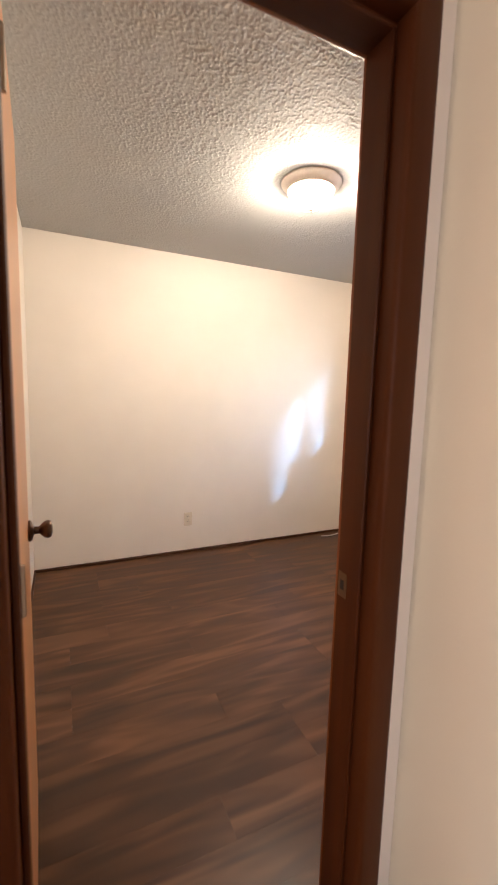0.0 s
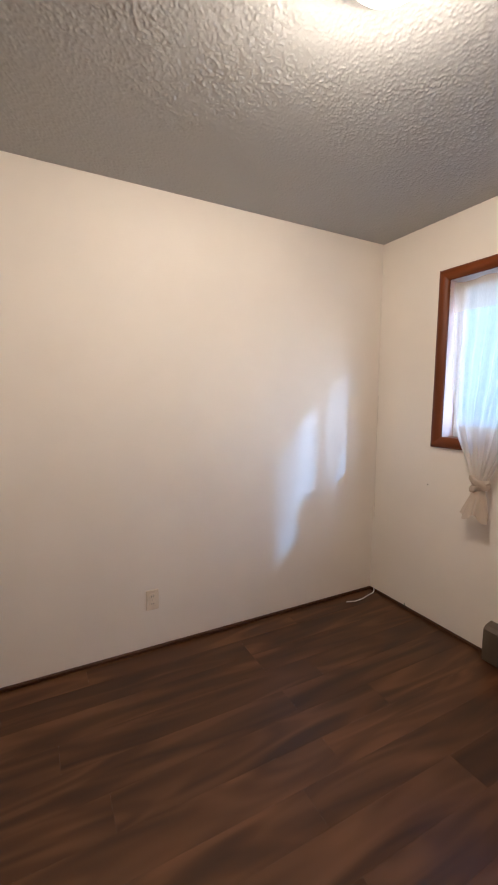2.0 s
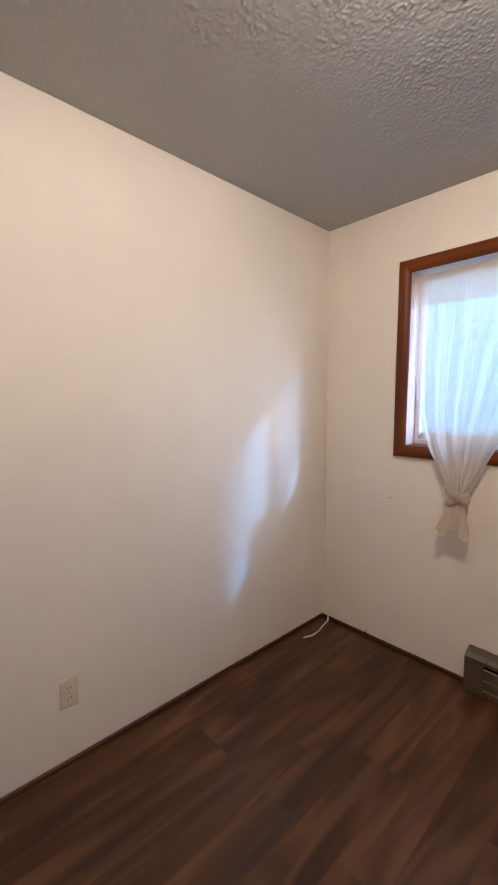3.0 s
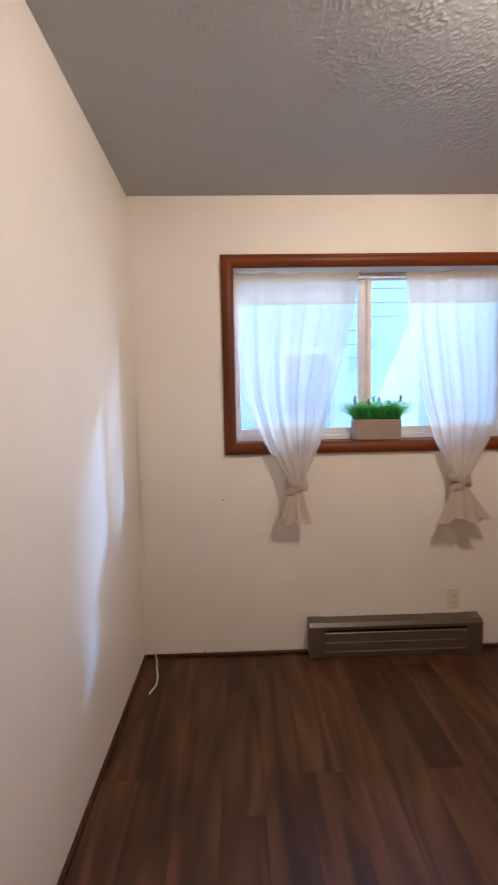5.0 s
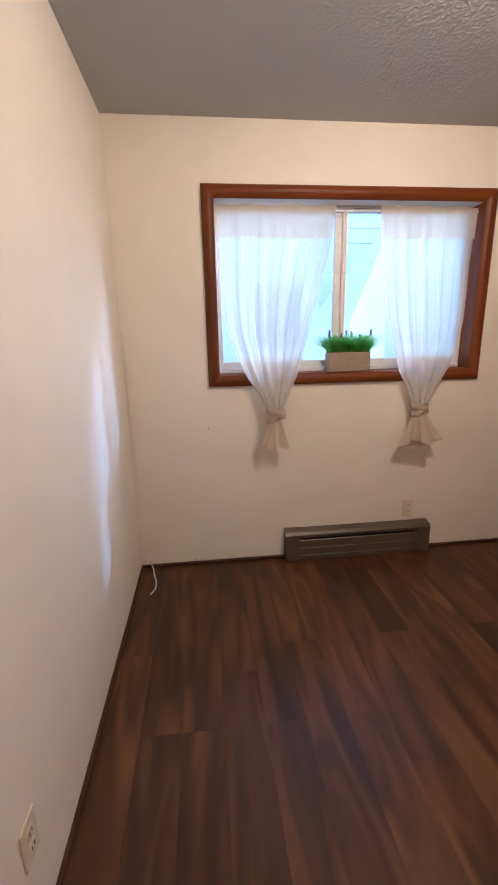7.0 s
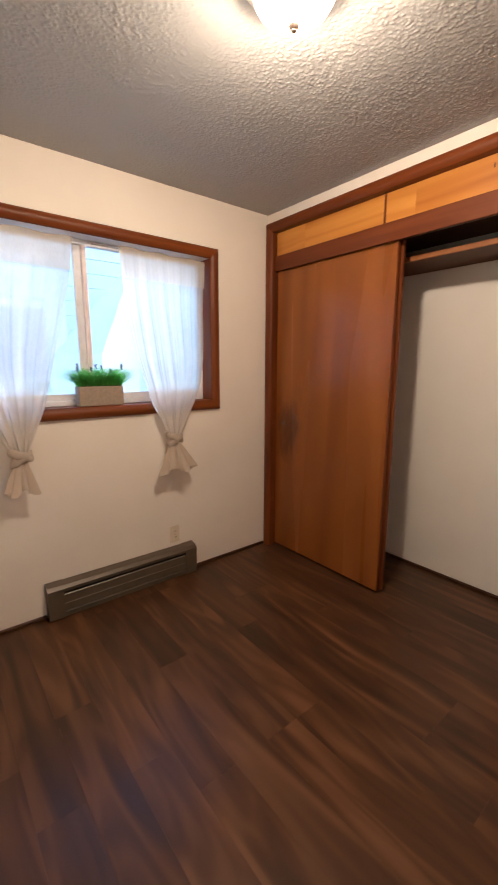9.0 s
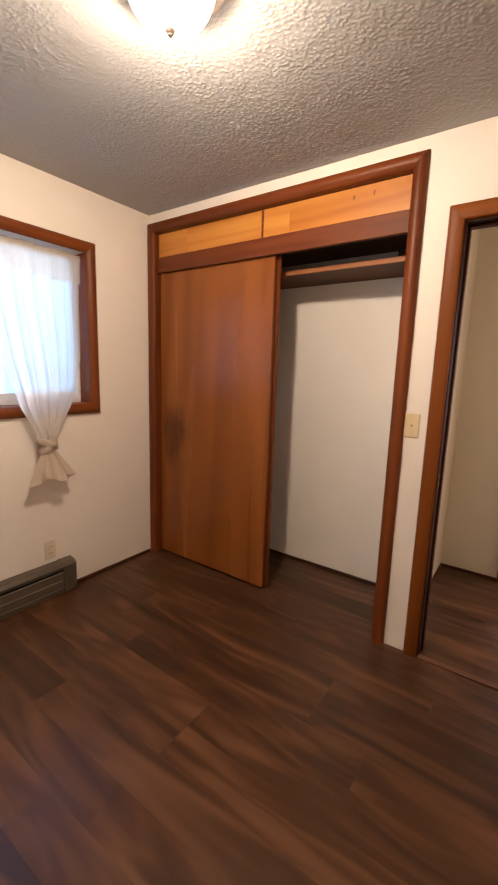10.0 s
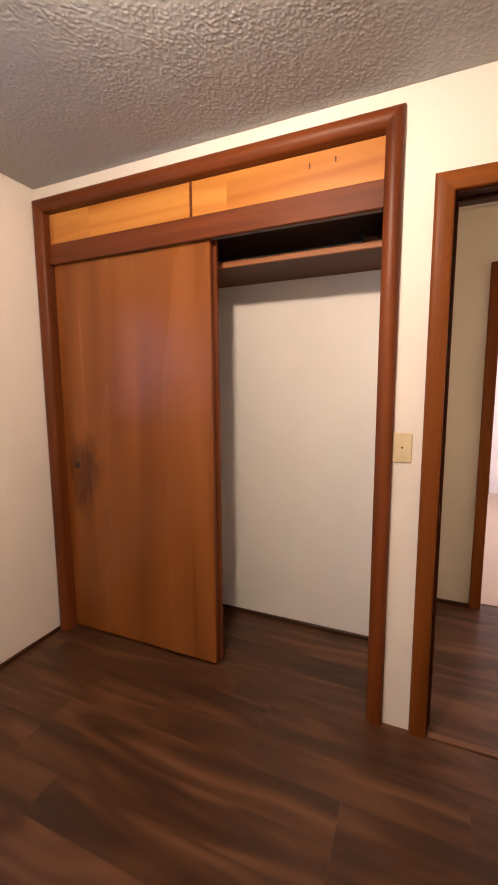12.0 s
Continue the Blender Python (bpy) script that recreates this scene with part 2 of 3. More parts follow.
def sheer(name, see_through, color, lets_in=0.5, gather=None):
    """Thin cloth; gather: heights over the knot at which it is fully bunched and fully spread."""
    m, nt, b = material(name, 0.85, 0, color)
    out = nt.nodes["Material Output"]
    tl, tr = nt.nodes.new("ShaderNodeBsdfTranslucent"), nt.nodes.new("ShaderNodeBsdfTransparent")
    tl.inputs["Color"].default_value = (*color, 1)
    weave = noise_tex(nt, coords(nt, (300, 300, 40)), 1.0, 2)
    bump(nt, b, weave, 0.15, 0.0004)
    a, c = nt.nodes.new("ShaderNodeMixShader"), nt.nodes.new("ShaderNodeMixShader")
    a.inputs[0].default_value = lets_in
    nt.links.new(b.outputs[0], a.inputs[1])
    nt.links.new(tl.outputs[0], a.inputs[2])
    mr = nt.nodes.new("ShaderNodeMapRange")
    mr.inputs["To Min"].default_value, mr.inputs["To Max"].default_value = see_through - 0.06, see_through + 0.06
    nt.links.new(weave, mr.inputs["Value"])
    share = mr.outputs[0]
    if gather:
        sp = nt.nodes.new("ShaderNodeSeparateXYZ")
        nt.links.new(coords(nt), sp.inputs[0])
        gr = nt.nodes.new("ShaderNodeMapRange")
        gr.interpolation_type = "SMOOTHSTEP"
        for key, value in (("From Min", gather[0]), ("From Max", gather[1]), ("To Min", 0.10), ("To Max", 1.0)):
            gr.inputs[key].default_value = value
        nt.links.new(sp.outputs["Z"], gr.inputs["Value"])
        mul = nt.nodes.new("ShaderNodeMath")
        mul.operation = "MULTIPLY"
        nt.links.new(share, mul.inputs[0])
        nt.links.new(gr.outputs[0], mul.inputs[1])
        share = mul.outputs[0]
    nt.links.new(share, c.inputs[0])
    nt.links.new(a.outputs[0], c.inputs[1])
    nt.links.new(tr.outputs[0], c.inputs[2])
    nt.links.new(c.outputs[0], out.inputs["Surface"])
    return m


lining_white = plain("lining_paint", (0.74, 0.70, 0.66), 0.4, 0, 12, 0.08)
reveal_paint = plain("reveal_paint", (0.66, 0.53, 0.49), 0.4, 0, 12, 0.08)
voile = sheer("voile", 0.52, (0.76, 0.72, 0.66), 0.50, (0.10, 0.42))
voile_heading = sheer("voile_heading", 0.42, (0.72, 0.62, 0.48), 0.42)
voile_gathered = sheer("voile_gathered", 0.08, (0.72, 0.64, 0.54))

glass, gnt, gb = material("window_glass", 0.0)
gb.inputs["Transmission Weight"].default_value, gb.inputs["IOR"].default_value = 1.0, 1.45
# Sky reflection is put into the pane's pale base colour.
sky_glass = plain("neighbour_sky_glass", (0.55, 0.60, 0.60), 0.08)

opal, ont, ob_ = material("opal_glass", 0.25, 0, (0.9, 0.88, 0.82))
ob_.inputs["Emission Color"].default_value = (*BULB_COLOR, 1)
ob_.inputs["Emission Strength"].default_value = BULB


# ---- building helpers ----
ORIGIN = {}


def thing(name, at=(0, 0, 0), label="", category="", group="", kind=""):
    ob = new(name)
    ob.location = at
    ORIGIN[ob.name] = Vector(at)
    return tagged(ob, label, category, group, kind)


def finish(bm, name, mat, smooth=False, origin=(0, 0, 0)):
    bmesh.ops.recalc_face_normals(bm, faces=bm.faces)
    if smooth:
        for f in bm.faces:
            f.smooth = True
        for e in bm.edges:
            if len(e.link_faces) == 2 and e.calc_face_angle(0) > 0.7:
                e.smooth = False
    bm.transform(Matrix.Translation(-Vector(origin)))
    me = bpy.data.meshes.new(name)
    bm.to_mesh(me)
    bm.free()
    for m in (mat if isinstance(mat, list) else [mat]):
        me.materials.append(m)
    return me


def part(name, bm, mat, parent, label="", smooth=False):
    o = ORIGIN.get(parent.name, Vector((0, 0, 0)))
    ob = new(name, finish(bm, name, mat, smooth, o))
    ob.parent = parent
    ORIGIN[ob.name] = o
    return tagged(ob, label)


def solid(name, bm, mat, label="", category="", kind="", smooth=False, group=""):
    ob = new(name, finish(bm, name, mat, smooth))
    ORIGIN[ob.name] = Vector((0, 0, 0))
    return tagged(ob, label, category, group, kind)


def box(x0, x1, y0, y1, z0, z1, bevel=0.0, bm=None, seg=1):
    bm = bm or bmesh.new()
    x0, x1 = min(x0, x1), max(x0, x1)
    y0, y1 = min(y0, y1), max(y0, y1)
    z0, z1 = min(z0, z1), max(z0, z1)
    v = [bm.verts.new((x, y, z)) for x in (x0, x1) for y in (y0, y1) for z in (z0, z1)]
    fs = [bm.faces.new([v[i] for i in q]) for q in ((0, 1, 3, 2), (4, 6, 7, 5), (0, 4, 5, 1), (2, 3, 7, 6), (0, 2, 6, 4), (1, 5, 7, 3))]
    if bevel:
        edges = list({e for f in fs for e in f.edges})
        bmesh.ops.bevel(bm, geom=edges, offset=bevel, segments=seg, affect="EDGES", profile=0.6)
    return bm


def boxes(rows, bevel=0.0):
    bm = bmesh.new()
    for r in rows:
        box(*r, bevel=bevel, bm=bm)
    return bm


def lathe(profile, centre, n=40, bm=None, axis="z"):
    """Turns (radius, height) rows about an axis through centre."""
    bm = bm or bmesh.new()
    c = Vector(centre)
    rings = []
    for r, h in profile:
        ring = []
        for i in range(n):
            a = 2 * math.pi * i / n
            p = (r * math.cos(a), r * math.sin(a), h)
            if axis == "x":
                p = (p[2], p[0], p[1])
            elif axis == "y":
                p = (p[0], p[2], p[1])
            ring.append(bm.verts.new(c + Vector(p)))
        rings.append(ring)
    for a, b in zip(rings, rings[1:]):
        for i in range(n):
            bm.faces.new((a[i], a[(i + 1) % n], b[(i + 1) % n], b[i]))
    bm.faces.new(rings[0])
    bm.faces.new(rings[-1])
    return bm


def tube(points, radius, n=8, bm=None):
    bm = bm or bmesh.new()
    pts = [Vector(p) for p in points]
    rings = []
    for i, p in enumerate(pts):
        d = (pts[min(i + 1, len(pts) - 1)] - pts[max(i - 1, 0)]).normalized()
        up = Vector((0, 0, 1)) if abs(d.z) < 0.9 else Vector((1, 0, 0))
        a = d.cross(up).normalized()
        b = d.cross(a)
        r = radius[i] if isinstance(radius, (list, tuple)) else radius
        rings.append([bm.verts.new(p + r * (math.cos(2 * math.pi * k / n) * a + math.sin(2 * math.pi * k / n) * b)) for k in range(n)])
    for r0, r1 in zip(rings, rings[1:]):
        for k in range(n):
            bm.faces.new((r0[k], r0[(k + 1) % n], r1[(k + 1) % n], r1[k]))
    bm.faces.new(rings[0])
    bm.faces.new(rings[-1])
    return bm


# Cross-section of the rounded casing: across from the opening, out from the wall.
CASING = [(0, 0), (0, 0.012), (0.003, 0.020), (0.010, 0.026), (0.018, 0.033), (0.028, 0.038), (0.040, 0.039), (0.052, 0.035),
          (0.060, 0.027), (0.064, 0.017), (0.065, 0.008), (0.065, 0)]


FLAT = [(0, 0), (0, 0.015), (0.003, 0.020), (0.010, 0.0225), (0.052, 0.0245), (0.060, 0.022), (0.064, 0.017), (0.065, 0.010), (0.065, 0)]


def casing(parent, axis, p, out, u0, u1, v0, v1, sides, name="casing", flat=False, mats=None):
    """Mitred casing round the opening u0..u1, v0..v1 in a wall at p, one mesh a side (L, T, R, B)."""
    prof = [(w, d * 0.9) for w, d in FLAT] if flat else [(w, d * 0.8) for w, d in CASING]
    at = (lambda u, v, d: (u, p + out * d, v)) if axis == "y" else (lambda u, v, d: (p + out * d, u, v))
    mats = mats or trim_wood
    for s in sides:
        bm = bmesh.new()
        a, b = [], []
        for w, d in prof:
            low = v0 - w if "B" in sides else v0
            if s in "LR":
                u = u0 - w if s == "L" else u1 + w
                a.append(bm.verts.new(at(u, low, d)))
                b.append(bm.verts.new(at(u, v1 + w, d)))
            else:
                v = v1 + w if s == "T" else v0 - w
                a.append(bm.verts.new(at(u0 - w, v, d)))
                b.append(bm.verts.new(at(u1 + w, v, d)))
        for i in range(len(prof) - 1):
            bm.faces.new((a[i], a[i + 1], b[i + 1], b[i]))
        bm.faces.new(a)
        bm.faces.new(b)
        along = 2 if s in "LR" else (0 if axis == "y" else 1)
        part(name, bm, mats[along], parent, smooth=True)


# ---- the large structure ----
structure = dict(kind="structure")
T = 0.14
solid("wall_north", box(W - T, T, 0, T, 0, H), wall_paint, "warm white painted plaster wall", "wall", **structure)
solid("wall_west", box(W - T, W, SB, 0, 0, H), wall_paint, "warm white painted plaster wall", "wall", **structure)
solid("wall_east", boxes([(0, T, CB - T, WY0 - 0.016, 0, H), (0, T, WY1 + 0.016, 0, 0, H), (0, T, WY0 - 0.016, WY1 + 0.016, 0, WZ0 - 0.016),
                          (0, T, WY0 - 0.016, WY1 + 0.016, WZ1 + 0.016, H)]), wall_paint,
      "warm white painted wall with a wide window opening", "wall", **structure)
solid("wall_south", boxes([(CX1 + 0.018, 0, SB, S, 0, H), (CX0 - 0.018, CX1 + 0.018, SB, S, CZ + 0.018, H), (DX1 + 0.018, CX0 - 0.018, SB, S, 0, H),
                           (DX0 - 0.018, DX1 + 0.018, SB, S, DZ + 0.018, H), (W, DX0 - 0.018, SB, S, 0, H)]), wall_paint,
      "warm white painted wall with closet and doorway openings", "wall", **structure)
solid("wall_closet_back", box(HALL_E, 0, CB - 0.1, CB, 0, H), closet_paint, "off-white painted closet back wall", "wall", **structure)
solid("wall_closet_side", box(HALL_E, HALL_E + 0.09, CB, SB, 0, H), closet_paint, "off-white painted closet side wall", "wall", **structure)
solid("wall_hall_end", box(HALL_E, HALL_E + 0.09, HALL_S, CB - 0.1, 0, H), hall_paint, "beige painted end wall of the hall", "wall", **structure)
solid("wall_hall_skin", box(HALL_E - 0.004, HALL_E, HALL_S, SB, 0, H), hall_paint, "beige painted wall beside the doorway", "wall", **structure)
solid("wall_hall_north", box(HALL_W, W - T, SB - 0.02, SB + 0.08, 0, H), hall_paint, "beige painted hall wall", "wall", **structure)
solid("wall_hall_west", box(HALL_W - 0.1, HALL_W, R2S, SB + 0.08, 0, H), hall_paint, "beige painted wall closing the hall", "wall", **structure)
D2X0 = -3.09
solid("wall_hall_south", boxes([(D2X1 + 0.018, HALL_E + 0.09, HALL_S - 0.115, HALL_S, 0, H), (D2X0 - 0.018, D2X1 + 0.018, HALL_S - 0.115, HALL_S, DZ + 0.018, H),
                                (HALL_W, D2X0 - 0.018, HALL_S - 0.115, HALL_S, 0, H)]), hall_paint, "beige painted hall wall with a doorway", "wall", **structure)
solid("wall_far_room_south", box(HALL_W - 0.1, -1.0, R2S - 0.1, R2S, 0, H), far_paint, "pale painted wall of the far room", "wall", **structure)
solid("wall_far_room_east", box(-1.1, -1.0, R2S, HALL_S - 0.115, 0, H), far_paint, "pale painted wall of the far room", "wall", **structure)
solid("wall_far_room_north", box(HALL_E + 0.09, -1.0, HALL_S - 0.115, HALL_S, 0, H), far_paint, "pale painted wall of the far room", "wall", **structure)
solid("floor_far_room", box(HALL_W, -1.0, R2S, HALL_S - 0.06, -0.1, 0.004), carpet, "beige cut-pile carpet floor", "carpet", **structure)


def ceiling_mesh():
    """Sprayed and knocked-down texture: raised flat-topped splatters, as real relief."""
    rng = np.random.default_rng(7)
    step = 0.0035
    nx, ny = int(-W / step) + 1, int(-S / step) + 1
    xs, ys = np.linspace(W, 0, nx), np.linspace(S, 0, ny)

    def smooth_noise(cells):
        gx, gy = int(-W / cells) + 3, int(-S / cells) + 3
        g = rng.random((gy, gx))
        fx, fy = (xs - W) / cells, (ys - S) / cells
        ix, iy = fx.astype(int), fy.astype(int)
        tx, ty = fx - ix, fy - iy
        tx, ty = tx * tx * (3 - 2 * tx), ty * ty * (3 - 2 * ty)
        r0, r1 = g[iy], g[iy + 1]
        top = r0[:, ix] * (1 - tx) + r0[:, ix + 1] * tx
        low = r1[:, ix] * (1 - tx) + r1[:, ix + 1] * tx
        return top * (1 - ty[:, None]) + low * ty[:, None]

    h = 0.0003 * smooth_noise(0.0060) + 0.0009 * smooth_noise(0.05)
    count = int(9500 * W * S)
    cx, cy = rng.random(count) * (nx - 1), rng.random(count) * (ny - 1)
    rad, tall = rng.uniform(0.0036, 0.0068, count), rng.uniform(0.0006, 0.0019, count)
    skew = rng.uniform(-0.45, 0.45, count)
    bumps = np.zeros_like(h)
    for oy in range(-2, 3):
        for ox in range(-2, 3):
            px, py = np.rint(cx).astype(int) + ox, np.rint(cy).astype(int) + oy
            ok = (px > 0) & (px < nx - 1) & (py > 0) & (py < ny - 1)
            dx, dy = (px - cx) * step, (py - cy) * step
            d2 = (dx * dx * (1 + skew) + dy * dy * (1 - skew)) / (rad * rad)
            v = tall * np.clip(1 - d2, 0, 1)
            np.maximum.at(bumps, (py[ok], px[ok]), v[ok])
    h = h + bumps * (0.55 + 0.9 * smooth_noise(0.11))
    h[0, :] = h[-1, :] = 0
    h[:, 0] = h[:, -1] = 0
    X, Y = np.meshgrid(xs, ys)
    co = np.stack([X, Y, H - h], -1).reshape(-1, 3).astype(np.float32)
    idx = np.arange(nx * ny).reshape(ny, nx)
    q = np.stack([idx[:-1, :-1], idx[1:, :-1], idx[1:, 1:], idx[:-1, 1:]], -1).reshape(-1, 4)
    me = bpy.data.meshes.new("ceiling")
    me.vertices.add(len(co))
    me.vertices.foreach_set("co", co.ravel())
    me.loops.add(q.size)
    me.loops.foreach_set("vertex_index", q.ravel().astype(np.int32))
    me.polygons.add(len(q))
    me.polygons.foreach_set("loop_start", np.arange(0, q.size, 4, dtype=np.int32))
    me.polygons.foreach_set("use_smooth", np.ones(len(q), dtype=bool))
    me.update(calc_edges=True)
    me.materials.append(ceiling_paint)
    return me


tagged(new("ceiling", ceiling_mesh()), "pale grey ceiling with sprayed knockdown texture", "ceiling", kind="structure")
solid("ceiling_slab", box(HALL_W - 0.1, T, R2S - 0.1, T, H + 0.004, H + 0.15), hall_paint, "plain ceiling above the other rooms", "ceiling", **structure)
solid("subfloor", boxes([(W, 0, CB, 0, -0.12, -0.006), (HALL_W, W, HALL_S - 0.06, SB, -0.12, -0.006), (W, HALL_E, HALL_S - 0.06, CB, -0.12, -0.006)]), plank_gap, "dark underlay below the planks", "floor", **structure)

# base trim along the walls

def base(x0, x1, y0, y1, axis):
    solid("baseboard", box(x0, x1, y0, y1, 0, 0.021, 0.004), base_wood[axis], "thin dark brown shoe moulding along the wall", "baseboard", **structure)


base(W, 0, -0.014, 0, 0)
base(-0.014, 0, -0.899, -0.014, 1)
base(-0.014, 0, S + 0.026, -1.849, 1)
base(W, W + 0.014, S, -0.014, 1)
base(HALL_E + 0.09, 0, CB, CB + 0.014, 0)
base(-0.014, 0, CB + 0.014, SB, 1)
base(D2X1 + 0.065, HALL_E - 0.004, HALL_S, HALL_S + 0.012, 0)
base(HALL_E - 0.016, HALL_E - 0.004, HALL_S + 0.012, SB - 0.002, 1)

# ---- window ----
win = thing("window_1", (0, (WY0 + WY1) / 2, WZ0), "sliding window set deep in a reddish-brown wood casing", "window", **structure)
casing(win, "x", 0, -1, WY0, WY1, WZ0, WZ1, "LTRB")
part("sill", box(-0.004, T, WY0 - 0.014, WY1 + 0.014, WZ0 - 0.015, WZ0, 0.002), trim_wood[1], win, "varnished wood sill board")
part("head_lining", box(-0.004, T, WY0 - 0.014, WY1 + 0.014, WZ1, WZ1 + 0.015), lining_white, win, "white painted head lining")
for y0, y1, skin in ((WY0 - 0.015, WY0, trim_wood[2]), (WY1, WY1 + 0.015, reveal_paint)):
    part("side_lining", box(-0.004, T, y0, y1, WZ0, WZ1), skin, win)
GX = 0.095
MY = -1.262
for nm, r in (("frame_bottom", (GX, T - 0.003, WY0, WY1, WZ0, WZ0 + 0.03)), ("frame_top", (GX, T - 0.003, WY0, WY1, WZ1 - 0.03, WZ1)),
              ("frame_side", (GX, T - 0.003, WY0, WY0 + 0.028, WZ0 + 0.03, WZ1 - 0.03)), ("frame_side", (GX, T - 0.003, WY1 - 0.028, WY1, WZ0 + 0.03, WZ1 - 0.03))):
    part(nm, box(*r, bevel=0.003), vinyl_white, win, "white vinyl window frame")
part("meeting_rail", box(GX - 0.006, T - 0.006, MY - 0.019, MY + 0.006, WZ0 + 0.03, WZ1 - 0.03, 0.003), mullion_tan, win, "tan upright rail between the panes")
part("sash_stile", box(GX + 0.018, GX + 0.040, MY + 0.006, MY + 0.046, WZ0 + 0.03, WZ1 - 0.03, 0.002), vinyl_white, win, "white sash stile")
for y0, y1, gx in ((WY0 + 0.028, MY - 0.019, GX + 0.008), (MY + 0.046, WY1 - 0.028, GX + 0.018)):
    part("sash_rail", box(gx, gx + 0.022, y0, y1, WZ0 + 0.03, WZ0 + 0.066, 0.002), vinyl_white, win, "white lower sash rail")
part("track", box(GX - 0.01, GX - 0.001, WY0 + 0.001, MY - 0.05, WZ1 - 0.034, WZ1 - 0.014), track_grey, win, "grey metal track")
for y0, y1, gx in ((WY0 + 0.028, MY - 0.019, GX + 0.016), (MY + 0.019, WY1 - 0.028, GX + 0.028)):
    g = part("pane", box(gx, gx + 0.004, y0, y1, WZ0 + 0.03, WZ1 - 0.03), glass, win, "clear glass pane")
    g.visible_shadow = False

# ---- doorway of the bedroom ----
dr = thing("door_1", ((DX0 + DX1) / 2, (S + SB) / 2, 0), "doorway framed in reddish-brown wood", "doorway", **structure)
casing(dr, "y", S, 1, DX0 - 0.005, DX1 + 0.005, 0, DZ + 0.005, "LTR", flat=True, mats=door_trim)
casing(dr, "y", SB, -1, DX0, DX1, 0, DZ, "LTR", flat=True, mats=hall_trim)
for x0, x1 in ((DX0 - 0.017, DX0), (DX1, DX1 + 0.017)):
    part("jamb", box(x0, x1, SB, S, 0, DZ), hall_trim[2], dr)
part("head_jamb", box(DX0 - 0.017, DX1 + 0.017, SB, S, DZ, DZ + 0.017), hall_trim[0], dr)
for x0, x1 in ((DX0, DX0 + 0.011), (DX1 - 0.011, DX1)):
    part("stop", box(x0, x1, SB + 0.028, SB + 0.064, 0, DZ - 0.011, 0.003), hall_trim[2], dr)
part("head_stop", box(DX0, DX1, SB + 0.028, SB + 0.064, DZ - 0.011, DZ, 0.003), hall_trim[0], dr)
strike = part("strike_plate", box(DX1 - 0.0025, DX1, S - 0.034, S - 0.004, 0.895, 0.955, 0.001), aged_brass, dr, "worn metal strike plate")
part("latch_hole", box(DX1 - 0.0035, DX1 - 0.0024, S - 0.026, S - 0.014, 0.914, 0.936), slot_dark, strike)
solid("threshold", box(DX0, DX1, S - 0.022, S + 0.010, 0.0005, 0.007, 0.002), threshold_wood, "light wood transition strip between the floors", "threshold", **structure)

d2 = thing("door_2", ((D2X0 + D2X1) / 2, HALL_S, 0), "doorway to a carpeted room, framed in dark wood", "doorway", **structure)
casing(d2, "y", HALL_S, 1, D2X0, D2X1, 0, DZ, "LTR", flat=True, mats=door_trim)
for x0, x1 in ((D2X0 - 0.017, D2X0), (D2X1, D2X1 + 0.017)):
    part("jamb", box(x0, x1, HALL_S - 0.115, HALL_S, 0, DZ), trim_wood[2], d2)
part("head_jamb", box(D2X0 - 0.017, D2X1 + 0.017, HALL_S - 0.115, HALL_S, DZ, DZ + 0.017), trim_wood[0], d2)

# ---- the open bedroom door ----
DOOR_T = 0.035
HINGE = (DX0 + 0.002, S + 0.004, 0)
bd = thing("bedroom_door", HINGE, "pale varnished flush wooden door standing open along the wall", "door")
part("slab", box(HINGE[0] - DOOR_T, HINGE[0], HINGE[1], HINGE[1] + 0.66, 0.012, DZ - 0.004, 0.002), door_wood, bd)
kx, ky, kz = HINGE[0], HINGE[1] + 0.597, 0.935
knob = part("door_knob", lathe([(0.006, 0.0), (0.031, 0.001), (0.033, 0.006), (0.026, 0.011), (0.012, 0.016), (0.011, 0.030), (0.020, 0.038), (0.027, 0.048),
                                (0.028, 0.056), (0.024, 0.063), (0.012, 0.067)], (kx, ky, kz), 28, axis="x"), dark_bronze, bd, "dark bronze round knob", True)
for z in (0.22, 1.02, 1.84):
    part("hinge", tube([(HINGE[0] + 0.005, HINGE[1] - 0.001, z - 0.045), (HINGE[0] + 0.005, HINGE[1] - 0.001, z + 0.045)], 0.006), nickel, bd, smooth=True)
bd.rotation_euler = (0, 0, radians(2.5))

# ---- closet ----
cf = thing("closet_front", ((CX0 + CX1) / 2, S, 0), "built-in closet surround of rounded reddish-brown wood", "closet", **structure)
casing(cf, "y", S, 1, CX0, CX1, 0, CZ, "LTR")
for x0, x1 in ((CX0 - 0.017, CX0), (CX1, CX1 + 0.017)):
    part("jamb", box(x0, x1, SB, S, 0, CZ), trim_wood[2], cf)
part("head_jamb", box(CX0 - 0.017, CX1 + 0.017, SB, S, CZ, CZ + 0.017), trim_wood[0], cf)
part("rail", box(CX0, CX1, S - 0.034, S - 0.012, 2.060, 2.160, 0.003), rail_wood, cf, "dark wood rail hiding the door track")
part("track", box(CX0, CX1, SB + 0.002, S - 0.036, 2.084, 2.100), track_grey, cf, "metal sliding track")
part("mid_shelf", box(CX0, CX1, CB, S - 0.047, 2.142, 2.158), shelf_wood, cf)
PX = -0.929
